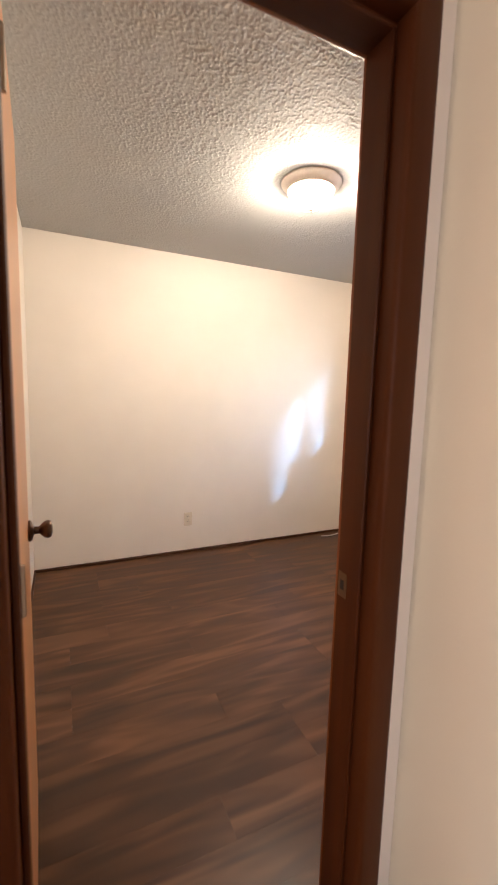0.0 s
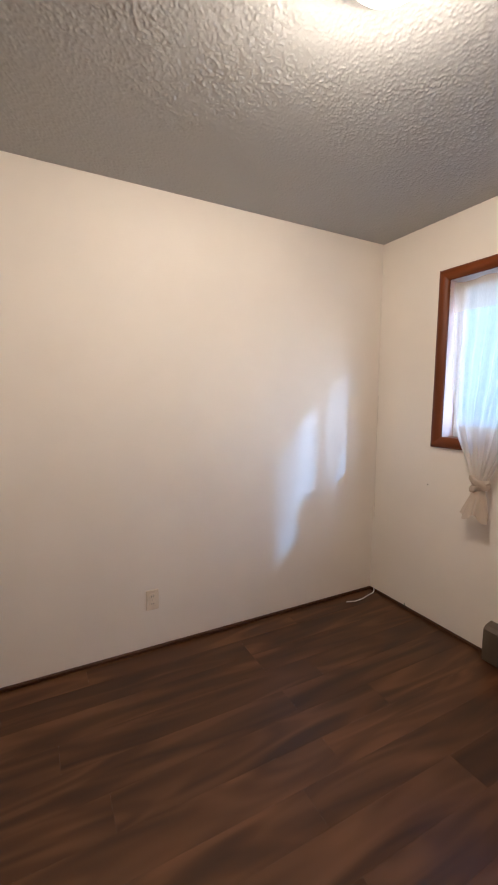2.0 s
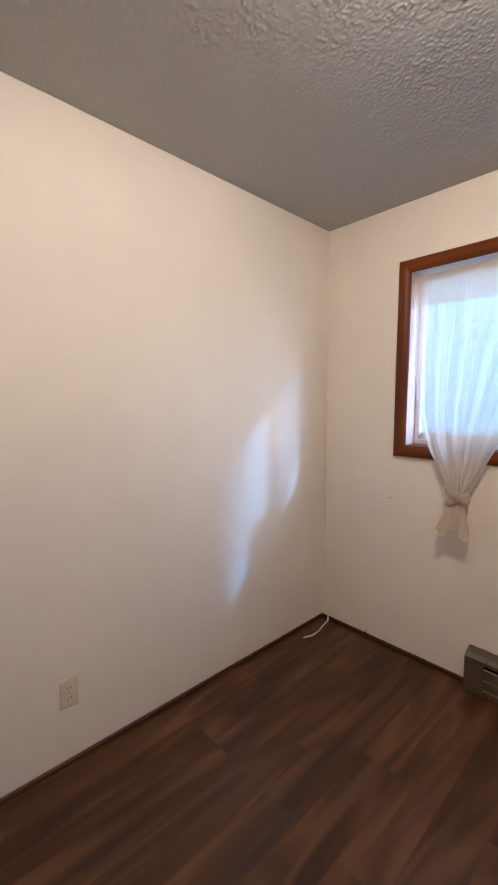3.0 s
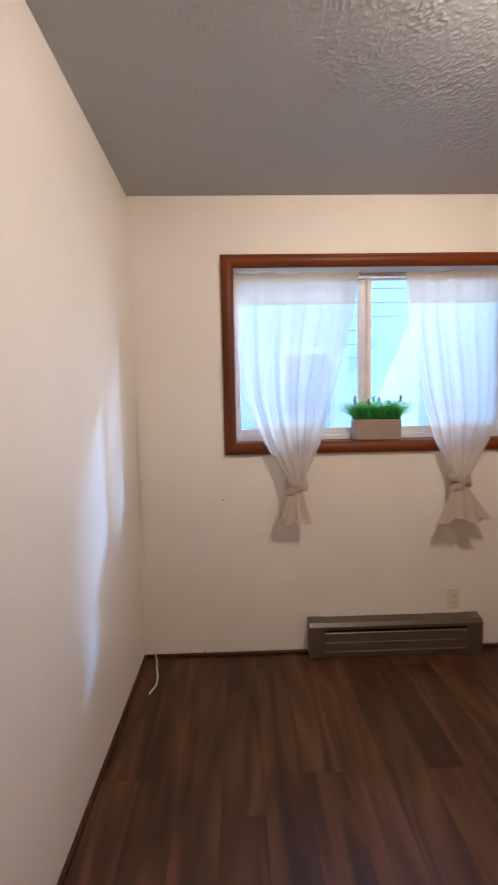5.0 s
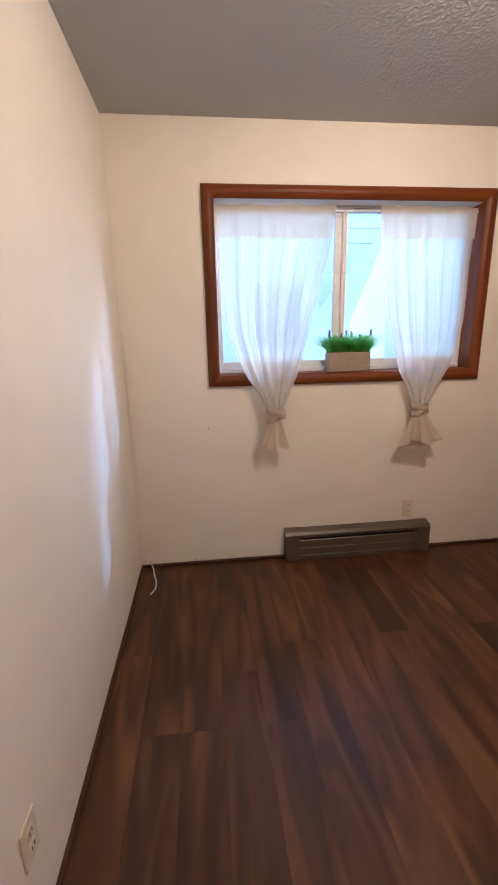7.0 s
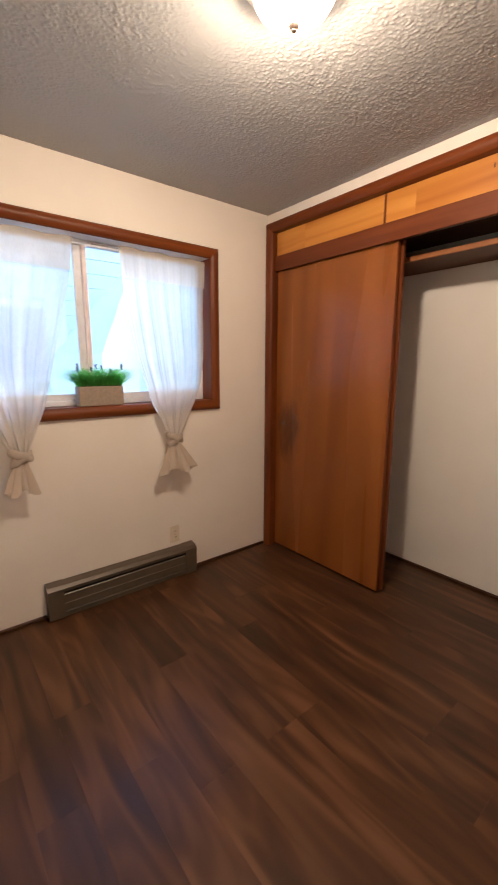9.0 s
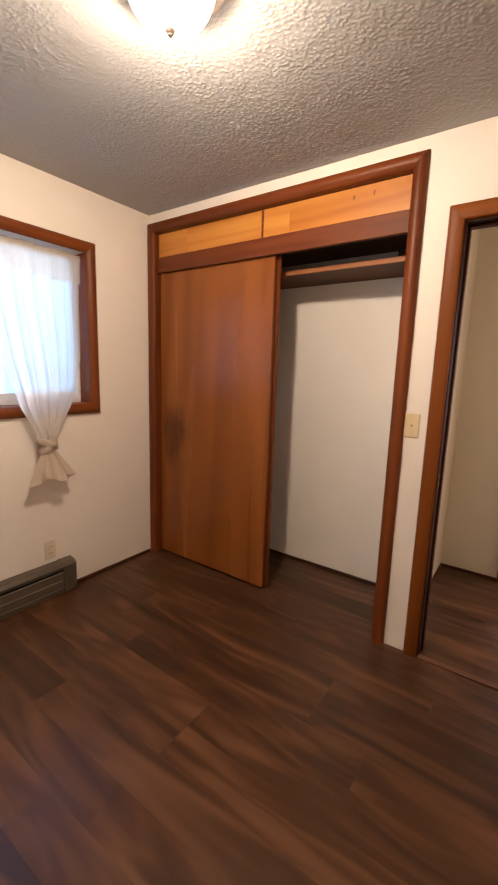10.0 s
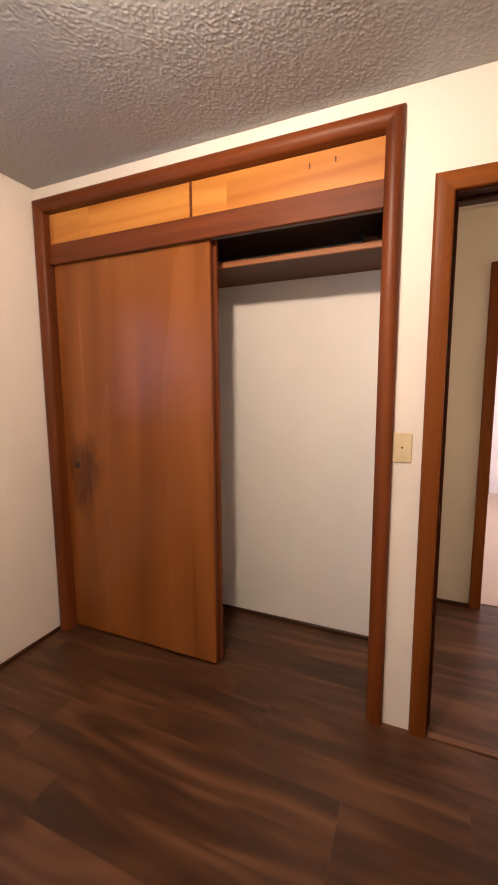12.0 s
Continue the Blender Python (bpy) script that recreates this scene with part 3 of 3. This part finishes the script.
for x0, x1, cut in ((CX0, PX - 0.002, -1.105), (PX + 0.002, CX1, -0.335)):
    pn = thing("cupboard_panel", ((x0 + x1) / 2, S - 0.04, 2.161), "golden birch plywood panel above the closet", "cupboard panel", "upper closet panels")
    for xa, xb in ((x0, cut), (cut, x1)):
        part("veneer_leaf", box(xa, xb, S - 0.045, S - 0.030, 2.161, CZ - 0.001, 0.0004), panel_wood, pn)
    if x0 == CX0:
        for kx_, kz_ in ((-1.47, 2.268), (-1.572, 2.272)):
            part("knot_mark", box(kx_ - 0.003, kx_ + 0.003, S - 0.0304, S - 0.0296, kz_ - 0.010, kz_ + 0.010), shelf_wood, pn, "small dark mark in the veneer")
solid("panel_gap_strip", box(PX - 0.006, PX + 0.006, S - 0.030, S - 0.026, 2.161, CZ - 0.001), rail_wood, "thin brown strip between the panels", "trim", **structure)

DY = S - 0.040
sd = thing("sliding_door", (-0.53, DY, 0), "orange-brown plywood sliding closet door, pushed to one side", "closet door", "sliding closet doors")
part("slab", box(-1.012, -0.068, DY - 0.022, DY, 0.014, 2.070, 0.002), closet_wood, sd)
part("finger_pull", lathe([(0.004, -0.001), (0.017, -0.001), (0.019, 0.002), (0.015, 0.0035), (0.012, 0.001), (0.004, 0.0008)], (-0.150, DY, 0.985), 20, axis="y"),
     dark_bronze, sd, "dark recessed finger pull", True)
part("edge_strip", box(-1.016, -1.012, DY - 0.021, DY - 0.001, 0.015, 2.069), trim_wood[2], sd)
sd2 = thing("sliding_door", (-0.55, DY - 0.03, 0), "second plywood sliding door stacked behind the first", "closet door", "sliding closet doors")
part("slab", box(-1.026, -0.080, DY - 0.058, DY - 0.036, 0.014, 2.070, 0.002), trim_wood[2], sd2)

sh = thing("closet_shelf", (-0.9, -2.95, 1.99), "brown closet shelf with a pale wood front edge", "shelf")
part("board", box(HALL_E + 0.092, -0.002, CB + 0.002, -2.752, 1.992, 2.012), shelf_wood, sh)
part("front_edge", box(HALL_E + 0.092, -0.002, -2.752, -2.738, 1.986, 2.014, 0.002), edge_wood, sh, "pale wood edge")
pole = thing("closet_peg", (-1.70, -2.77, 2.015), "short dark wooden peg lying on the closet shelf", "peg")
part("peg", tube([(-1.775, -2.80, 2.033), (-1.66, -2.77, 2.030)], 0.016, 14), shelf_wood, pole, smooth=True)
part("end_cap", tube([(-1.66, -2.77, 2.030), (-1.648, -2.767, 2.030)], 0.021, 14), slot_dark, pole, smooth=True)

# ---- ceiling light ----
LX, LY = -1.402, -1.390
cl = thing("ceiling_light", (LX, LY, H), "flush ceiling light with a glowing opal glass bowl", "ceiling light")
part("pan", lathe([(0.05, 0.0), (0.150, -0.001), (0.153, -0.004), (0.153, -0.010), (0.149, -0.014), (0.136, -0.022), (0.126, -0.033), (0.121, -0.043), (0.114, -0.045), (0.108, -0.040),
                   (0.06, -0.02), (0.05, -0.004)], (LX, LY, H), 64), pan_metal, cl, "satin nickel pan", True)
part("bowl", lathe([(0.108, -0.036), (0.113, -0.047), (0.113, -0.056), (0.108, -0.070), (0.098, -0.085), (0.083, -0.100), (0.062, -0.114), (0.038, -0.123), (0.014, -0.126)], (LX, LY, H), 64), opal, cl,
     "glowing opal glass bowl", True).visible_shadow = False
part("finial", lathe([(0.006, -0.1255), (0.013, -0.127), (0.015, -0.132), (0.012, -0.138), (0.007, -0.141), (0.008, -0.145), (0.003, -0.149)], (LX, LY, H), 20), finial_metal, cl, "metal finial", True)


# ---- baseboard heaters ----
def heater(y0, y1):
    a = thing("baseboard_heater", (0, (y0 + y1) / 2, 0), "long taupe metal baseboard heater below the window", "heater", "baseboard heaters")
    prof = [(-0.001, 0.004), (-0.060, 0.004), (-0.060, 0.030), (-0.012, 0.040), (-0.012, 0.150), (-0.064, 0.158), (-0.066, 0.176), (-0.050, 0.192), (-0.001, 0.203)]

    def sweep(points, ya, yb):
        bm = bmesh.new()
        r0 = [bm.verts.new((x, ya, z)) for x, z in points]
        r1 = [bm.verts.new((x, yb, z)) for x, z in points]
        for i in range(len(points)):
            j = (i + 1) % len(points)
            bm.faces.new((r0[i], r0[j], r1[j], r1[i]))
        bm.faces.new(r0)
        bm.faces.new(r1)
        return bm

    e = 0.085
    part("body", sweep(prof, y0 + e - 0.01, y1 - e + 0.01), heater_metal, a)
    cap = [(-0.001, 0.002), (-0.063, 0.002), (-0.068, 0.010), (-0.068, 0.177), (-0.051, 0.195), (-0.001, 0.206)]
    for ya, yb in ((y0, y0 + e), (y1 - e, y1)):
        part("end_cap", sweep(cap, ya, yb), heater_metal, a, "taupe end cap")
    part("back_plate", box(-0.0135, -0.0125, y0 + e, y1 - e, 0.045, 0.149), heater_dark, a)
    part("front_panel", sweep([(-0.060, 0.041), (-0.064, 0.044), (-0.060, 0.136), (-0.054, 0.136)], y0 + e, y1 - e), heater_metal, a, "sloping front panel")
    # The lips are a paler tone than the panel and body.
    part("upper_lip", sweep([(-0.058, 0.134), (-0.064, 0.137), (-0.060, 0.141), (-0.052, 0.139)], y0 + e, y1 - e), heater_light, a, "thin paler lip")
    part("middle_lip", sweep([(-0.061, 0.084), (-0.0655, 0.086), (-0.061, 0.089)], y0 + e, y1 - e), heater_light, a)
    part("lower_lip", sweep([(-0.060, 0.031), (-0.067, 0.034), (-0.060, 0.038)], y0 + e, y1 - e), heater_light, a, "thin paler lip")
    return a


h1 = heater(-1.847, -0.901)
h2 = copy_thing(h1, pose(-2.30, R2S, 0.004, 0, 0, -90))
h2["label"] = "taupe metal baseboard heater on the far room's wall"


# ---- outlets and switch ----
def plate(kind, at, turn, mat, label, cat):
    """A wall plate; built facing -y at the origin and turned about z."""
    a = thing(kind, (0, 0, 0), label, cat)
    part("cover", box(-0.035, 0.035, -0.006, 0, -0.058, 0.058, 0.003), mat, a)
    if kind == "outlet":
        for z in (-0.021, 0.021):
            f = part("socket", lathe([(0.004, -0.0085), (0.0165, -0.0085), (0.0175, -0.006)], (0, 0, z), 24, axis="y"), mat, a)
            for x in (-0.006, 0.006):
                part("slot", box(x - 0.0012, x + 0.0012, -0.0092, -0.0084, z - 0.004, z + 0.006), slot_dark, f)
        part("screw", lathe([(0.001, -0.0075), (0.003, -0.007), (0.003, -0.006)], (0, 0, 0), 10, axis="y"), nickel, a)
    else:
        part("collar", box(-0.006, 0.006, -0.0072, -0.006, -0.013, 0.013), mat, a)
        part("toggle", box(-0.0028, 0.0028, -0.012, -0.0068, -0.002, 0.005, 0.001), dark_bronze, a, "small toggle lever")
        for z in (-0.03, 0.03):
            part("screw", lathe([(0.001, -0.0075), (0.003, -0.007), (0.003, -0.006)], (0, 0, z), 10, axis="y"), mat, a)
    a.matrix_basis = pose(*at, 0, 0, turn)
    return a


plate("outlet", (-1.621, 0, 0.290), 0, outlet_ivory, "ivory plastic duplex outlet on the wall", "outlet")
plate("outlet", (0, -1.717, 0.286), -90, outlet_ivory, "ivory plastic duplex outlet above the heater", "outlet")
plate("light_switch", (-1.856, S, 1.174), 180, ivory, "yellowed ivory toggle light switch plate", "light switch")

# Dark disc laid on the wall, drawn for a nail hole.
nail = thing("nail", (0, -0.452, 0.872), "small dark disc for a nail hole in the painted wall", "nail")
part("head", lathe([(0.001, -0.003), (0.0035, -0.0025), (0.0035, 0.0)], (0, -0.452, 0.872), 12, axis="x"), slot_dark, nail)

stub = thing("nail", (-0.010, -0.331, 0.021), "small dark nail standing on the shoe moulding", "nail")
part("shank", tube([(-0.010, -0.331, 0.019), (-0.009, -0.330, 0.040)], 0.0022, 8), slot_dark, stub, smooth=True)

# ---- cable ----
cb = thing("cable", (-0.05, -0.05, 0), "loose white cable end lying in the floor corner", "cable")
part("floor_tail", tube([(-0.022, -0.060, 0.05), (-0.024, -0.066, 0.02), (-0.04, -0.075, 0.006), (-0.10, -0.085, 0.005), (-0.17, -0.105, 0.005), (-0.24, -0.110, 0.005),
                         (-0.30, -0.088, 0.005)], 0.0042), cable_white, cb, smooth=True)
part("corner_run", tube([(-0.005, -0.012, 1.42), (-0.005, -0.010, 1.1), (-0.005, -0.014, 0.8), (-0.005, -0.02, 0.55)], 0.0016), cable_grey, cb, "painted-over cable in the corner", True)


# ---- curtains ----
def curve_at(rows, z):
    rows = sorted(rows)
    zs = [r[0] for r in rows]
    return float(np.interp(z, zs, [r[1] for r in rows]))


def curtain(left, right, knot_y, knot_z, tail, seed):
    """A sheer panel hung inside the recess, drawn together over the casing into a knot with a flared tail. left, right: rows of height, y."""
    rng = random.Random(seed)
    top = 2.050
    a = thing("curtain", (0, knot_y, knot_z), "sheer cream curtain panel knotted at its end", "curtain", "knotted window curtains")
    depth = [(top, 0.045), (1.75, 0.040), (1.45, 0.012), (1.25, -0.040), (1.12, -0.062), (knot_z + 0.02, -0.080)]
    ph = [rng.uniform(0, 6.28) for _ in range(4)]

    def cloth(z0, z1, nz, off=0.0, rise=0.0):
        bm = bmesh.new()
        nu, rows = 110, []
        for j in range(nz + 1):
            z = z0 + (z1 - z0) * j / nz
            yl, yr, d = curve_at(left, z), curve_at(right, z), curve_at(depth, z)
            k = 1 - (z - knot_z) / (top - knot_z)
            row = []
            for i in range(nu + 1):
                u = i / nu
                uu = u + 0.012 * math.sin(9 * u + ph[3] + 3 * z)
                fold = math.sin(2 * math.pi * 5 * uu + ph[0]) + 0.5 * math.sin(2 * math.pi * 9 * uu + ph[1] + 0.8 * k) + 0.16 * math.sin(2 * math.pi * 23 * uu + ph[2])
                amp = 0.0024 + 0.0050 * k
                if z > 1.95:
                    amp *= 0.75
                bulge = -0.020 * k * math.sin(math.pi * u)
                hem = 0.008 * math.sin(2 * math.pi * 3 * uu + ph[2]) * rise * (1 - j / nz)
                row.append(bm.verts.new((d + amp * fold + bulge + off, yl + (yr - yl) * u + 0.003 * math.sin(2 * math.pi * 8 * uu + ph[0] + 1.3), z + hem)))
            rows.append(row)
        for r0, r1 in zip(rows, rows[1:]):
            for i in range(nu):
                bm.faces.new((r0[i], r0[i + 1], r1[i + 1], r1[i]))
        return bm

    part("panel", cloth(top, knot_z - 0.005, 60), voile, a, smooth=True)
    part("heading", cloth(top + 0.014, 1.898, 10, -0.014, 0.6), voile_heading, a, "double cloth heading over the rod", True)
    # knot: two crossing wraps
    for tilt, rad, dz in ((0.35, 0.038, 0.008), (-0.5, 0.034, -0.012)):
        bm = bmesh.new()
        n, m2, rings = 30, 10, []
        for i in range(n):
            t = 2 * math.pi * i / n
            rr = rad * (1 + 0.08 * math.sin(3 * t + seed))
            ring = []
            for q in range(m2):
                p = 2 * math.pi * q / m2
                tr = 0.018 * (1 + 0.18 * math.sin(5 * t + 2 * p + seed))
                y, x = (rr + tr * math.cos(p)) * math.cos(t), 0.72 * (rr + tr * math.cos(p)) * math.sin(t)
                ring.append(bm.verts.new((-0.082 + x, knot_y + y, knot_z + dz + 1.25 * tr * math.sin(p) + tilt * y)))
            rings.append(ring)
        for i in range(n):
            for q in range(m2):
                bm.faces.new((rings[i][q], rings[(i + 1) % n][q], rings[(i + 1) % n][(q + 1) % m2], rings[i][(q + 1) % m2]))
        part("knot", bm, voile_gathered, a, "knotted cloth", True)
    # tail
    bm = bmesh.new()
    n, nz, rings = 72, 12, []
    wide, low, lean = tail
    for j in range(nz + 1):
        k = j / nz
        w = 0.020 + (wide - 0.020) * k ** 0.8
        ring = []
        for i in range(n):
            t = 2 * math.pi * i / n
            fold = 1 + (0.10 + 0.16 * k) * math.sin(7 * t + ph[0]) + 0.10 * k * math.sin(12 * t + ph[1])
            z = knot_z - 0.012 + (low - knot_z + 0.012) * k + 0.016 * k * math.sin(4 * t + ph[2]) - 0.012 * k * abs(math.cos(t))
            ring.append(bm.verts.new((-0.082 - 0.022 * k + 0.42 * w * fold * math.sin(t), knot_y + lean * k + w * fold * math.cos(t), z)))
        rings.append(ring)
    for r0, r1 in zip(rings, rings[1:]):
        for i in range(n):
            bm.faces.new((r0[i], r0[(i + 1) % n], r1[(i + 1) % n], r1[i]))
    part("tail", bm, voile_gathered, a, "flared pleated cloth end", True)
    return a


curtain([(2.06, -0.534), (1.85, -0.538), (1.62, -0.548), (1.40, -0.585), (1.25, -0.640), (1.18, -0.672), (1.05, -0.750), (0.95, -0.808)],
        [(2.06, -1.195), (1.85, -1.170), (1.60, -1.105), (1.40, -1.045), (1.18, -0.975), (1.05, -0.915), (0.95, -0.868)], -0.838, 0.955, (0.066, 0.782, 0.008), 3)
curtain([(2.06, -1.445), (1.85, -1.460), (1.60, -1.492), (1.40, -1.522), (1.18, -1.565), (1.05, -1.625), (0.95, -1.665)],
        [(2.06, -2.012), (1.85, -2.005), (1.60, -1.992), (1.45, -1.978), (1.30, -1.930), (1.18, -1.866), (1.05, -1.780), (0.95, -1.724)], -1.697, 0.955, (0.108, 0.768, -0.006), 11)
rod = thing("curtain_rod", (0.045, MY, 2.047), "thin white tension rod inside the window recess", "curtain rod")
part("rod", tube([(0.052, WY0, 2.044), (0.052, WY1, 2.044)], 0.005, 12), vinyl_white, rod, smooth=True)

# ---- planter on the sill ----
PY0, PY1, PZ = -1.420, -1.168, WZ0
pl = thing("planter", (0.045, (PY0 + PY1) / 2, PZ), "tan rectangular planter of artificial grass on the sill", "planter")
bm = bmesh.new()
box(0.008, 0.088, PY0, PY1, PZ, PZ + 0.110, 0.003, bm)
part("trough", bm, planter_stone, pl, "tan clay-coloured trough")
part("soil", box(0.012, 0.078, PY0 + 0.008, PY1 - 0.008, PZ + 0.1105, PZ + 0.113), soil, pl)
rng = random.Random(5)
bm = bmesh.new()
for i in range(1300):
    bx, by = rng.uniform(0.012, 0.078), rng.uniform(PY0 + 0.006, PY1 - 0.006)
    u = (by - (PY0 + PY1) / 2) / 0.126
    hgt = rng.uniform(0.055, 0.128) * (1 - 0.12 * abs(u))
    dy, dx = u * 0.075 + rng.uniform(-0.055, 0.055), rng.uniform(-0.06, 0.03)
    wv = Vector((rng.uniform(-1, 1), rng.uniform(-1, 1), 0)).normalized() * rng.uniform(0.0018, 0.0036)
    prev = None
    for k in range(4):
        s = k / 3
        c = Vector((bx + dx * s * s, by + dy * s * s, PZ + 0.110 + hgt * (s - 0.12 * s * s)))
        w = wv * (1 - 0.85 * s)
        pair = (bm.verts.new(c - w), bm.verts.new(c + w))
        if prev:
            bm.faces.new((prev[0], prev[1], pair[1], pair[0]))
        prev = pair
part("grass", bm, leaf_green, pl, "fresh green artificial grass blades")
for i in range(8):
    by = PY1 - 0.03 - (PY1 - PY0 - 0.05) * min(0.96, max(0.02, (i + rng.uniform(-0.45, 0.45)) / 7))
    bx = rng.uniform(0.02, 0.07)
    u = (by - (PY0 + PY1) / 2) / 0.126
    tip = Vector((bx + rng.uniform(-0.02, 0.01), by + 0.06 * u, PZ + 0.110 + rng.uniform(0.088, 0.122)))
    sp = part("flower_stem", tube([(bx, by, PZ + 0.106), (bx, by + 0.01 * u, PZ + 0.165), tip], 0.0009, 5), leaf_green, pl)
    bm = bmesh.new()
    for k in range(6):
        lathe([(0.0008, -0.004), (0.0050, -0.001), (0.0044, 0.002), (0.0008, 0.006)], tip + Vector((rng.uniform(-0.004, 0.004), rng.uniform(-0.004, 0.004), -0.004 * k + 0.006)), 6, bm)
    part("buds", bm, bud_purple, sp, "dark dried flower buds")

# ---- outside ----
ground = solid("ground", box(-300, 300, -300, 300, -0.62, -0.42), bounce_ground, "unseen ground, made pale to bounce light onto the neighbouring house", "ground", **structure)
NX = 3.6
nh = thing("neighbour_house", (NX, 0, -0.42), "pale green lap-sided neighbouring house close outside the window", "house")
part("wall", box(NX + 0.02, NX + 4, -4.6, 6.0, -0.42, 3.3), siding_white, nh)
for i in range(19):
    z = -0.40 + i * 0.19
    bm = bmesh.new()
    v = [bm.verts.new(p) for p in ((NX - 0.012, -4.6, z), (NX + 0.02, -4.6, z), (NX + 0.02, -4.6, z + 0.188), (NX + 0.008, -4.6, z + 0.188))]
    w = [bm.verts.new(q.co + Vector((0, 10.6, 0))) for q in v]
    for k in range(4):
        bm.faces.new((v[k], v[(k + 1) % 4], w[(k + 1) % 4], w[k]))
    bm.faces.new(v)
    bm.faces.new(w)
    part("siding_board", bm, siding_white, nh)
part("roof", box(NX - 0.05, NX + 4.3, -4.8, 6.2, 3.3, 3.42), roof_grey, nh)
wn_ = part("window", box(NX - 0.02, NX - 0.013, -1.84, -1.20, 1.28, 2.12), sky_glass, nh)
for r in ((-2.10, -1.84, 1.10, 2.20), (-1.20, -1.12, 1.20, 2.20), (-1.84, -1.20, 1.20, 1.28), (-1.84, -1.20, 2.12, 2.20)):
    part("window_trim", box(NX - 0.045, NX - 0.013, *r), siding_bright, wn_)
# added block turned to catch the sun, standing in for the wall's sunlit part
shed = thing("shed", (2.9, -2.9, -0.42), "white block with a raking edge, added for the sunlit part of the neighbour's wall", "shed")
turn = Matrix.Translation((3.0, -2.35, 0)) @ Matrix.Rotation(radians(38), 4, "Z")
bm = bmesh.new()
front = [(0, 0, -0.42), (0, -2.6, -0.42), (0, -2.6, 2.3), (0, -0.85, 2.75), (0, 0, 1.55)]
a = [bm.verts.new(turn @ Vector(p)) for p in front]
b = [bm.verts.new(turn @ (Vector(p) + Vector((0.9, 0, 0)))) for p in front]
for k in range(5):
    bm.faces.new((a[k], a[(k + 1) % 5], b[(k + 1) % 5], b[k]))
bm.faces.new(a)
bm.faces.new(b)
part("walls", bm, siding_bright, shed)

# ---- floor planks ----
fl = thing("floor", (0, 0, 0), "dark brown wood-look vinyl plank floor", "floor", **structure)
hf = thing("floor_hall", (0, 0, 0), "dark brown wood-look vinyl plank floor of the hall", "floor", **structure)
PLANKS = {}


def plank_mesh(length, width):
    key = (round(length, 3), round(width, 3))
    if key not in PLANKS:
        PLANKS[key] = finish(box(0, length, 0, width - 0.0001, -0.006, 0, 0.0003), "plank", plank_wood)
    return PLANKS[key]


def lay(parent, x0, x1, y0, y1, seed, pw=0.152, length=1.22):
    rng = random.Random(seed)
    y = y1
    while y > y0 + 1e-4:
        w = min(pw, y - y0)
        x = x0 - rng.choice((0.15, 0.4, 0.55, 0.8, 1.0))
        while x < x1 - 1e-4:
            a, b = max(x, x0), min(x + length, x1)
            if b - a > 0.004:
                ob = new("plank", plank_mesh(b - a - 0.0001, w))
                ob.location, ob.parent = (a, y - w, 0), parent
            x += length
        y -= w


lay(fl, W, 0, S, 0, 21)
lay(fl, HALL_E + 0.09, 0, CB, S, 22)
lay(hf, HALL_W, HALL_E, HALL_S - 0.06, SB, 23)
lay(hf, DX0, DX1, SB, S, 24)
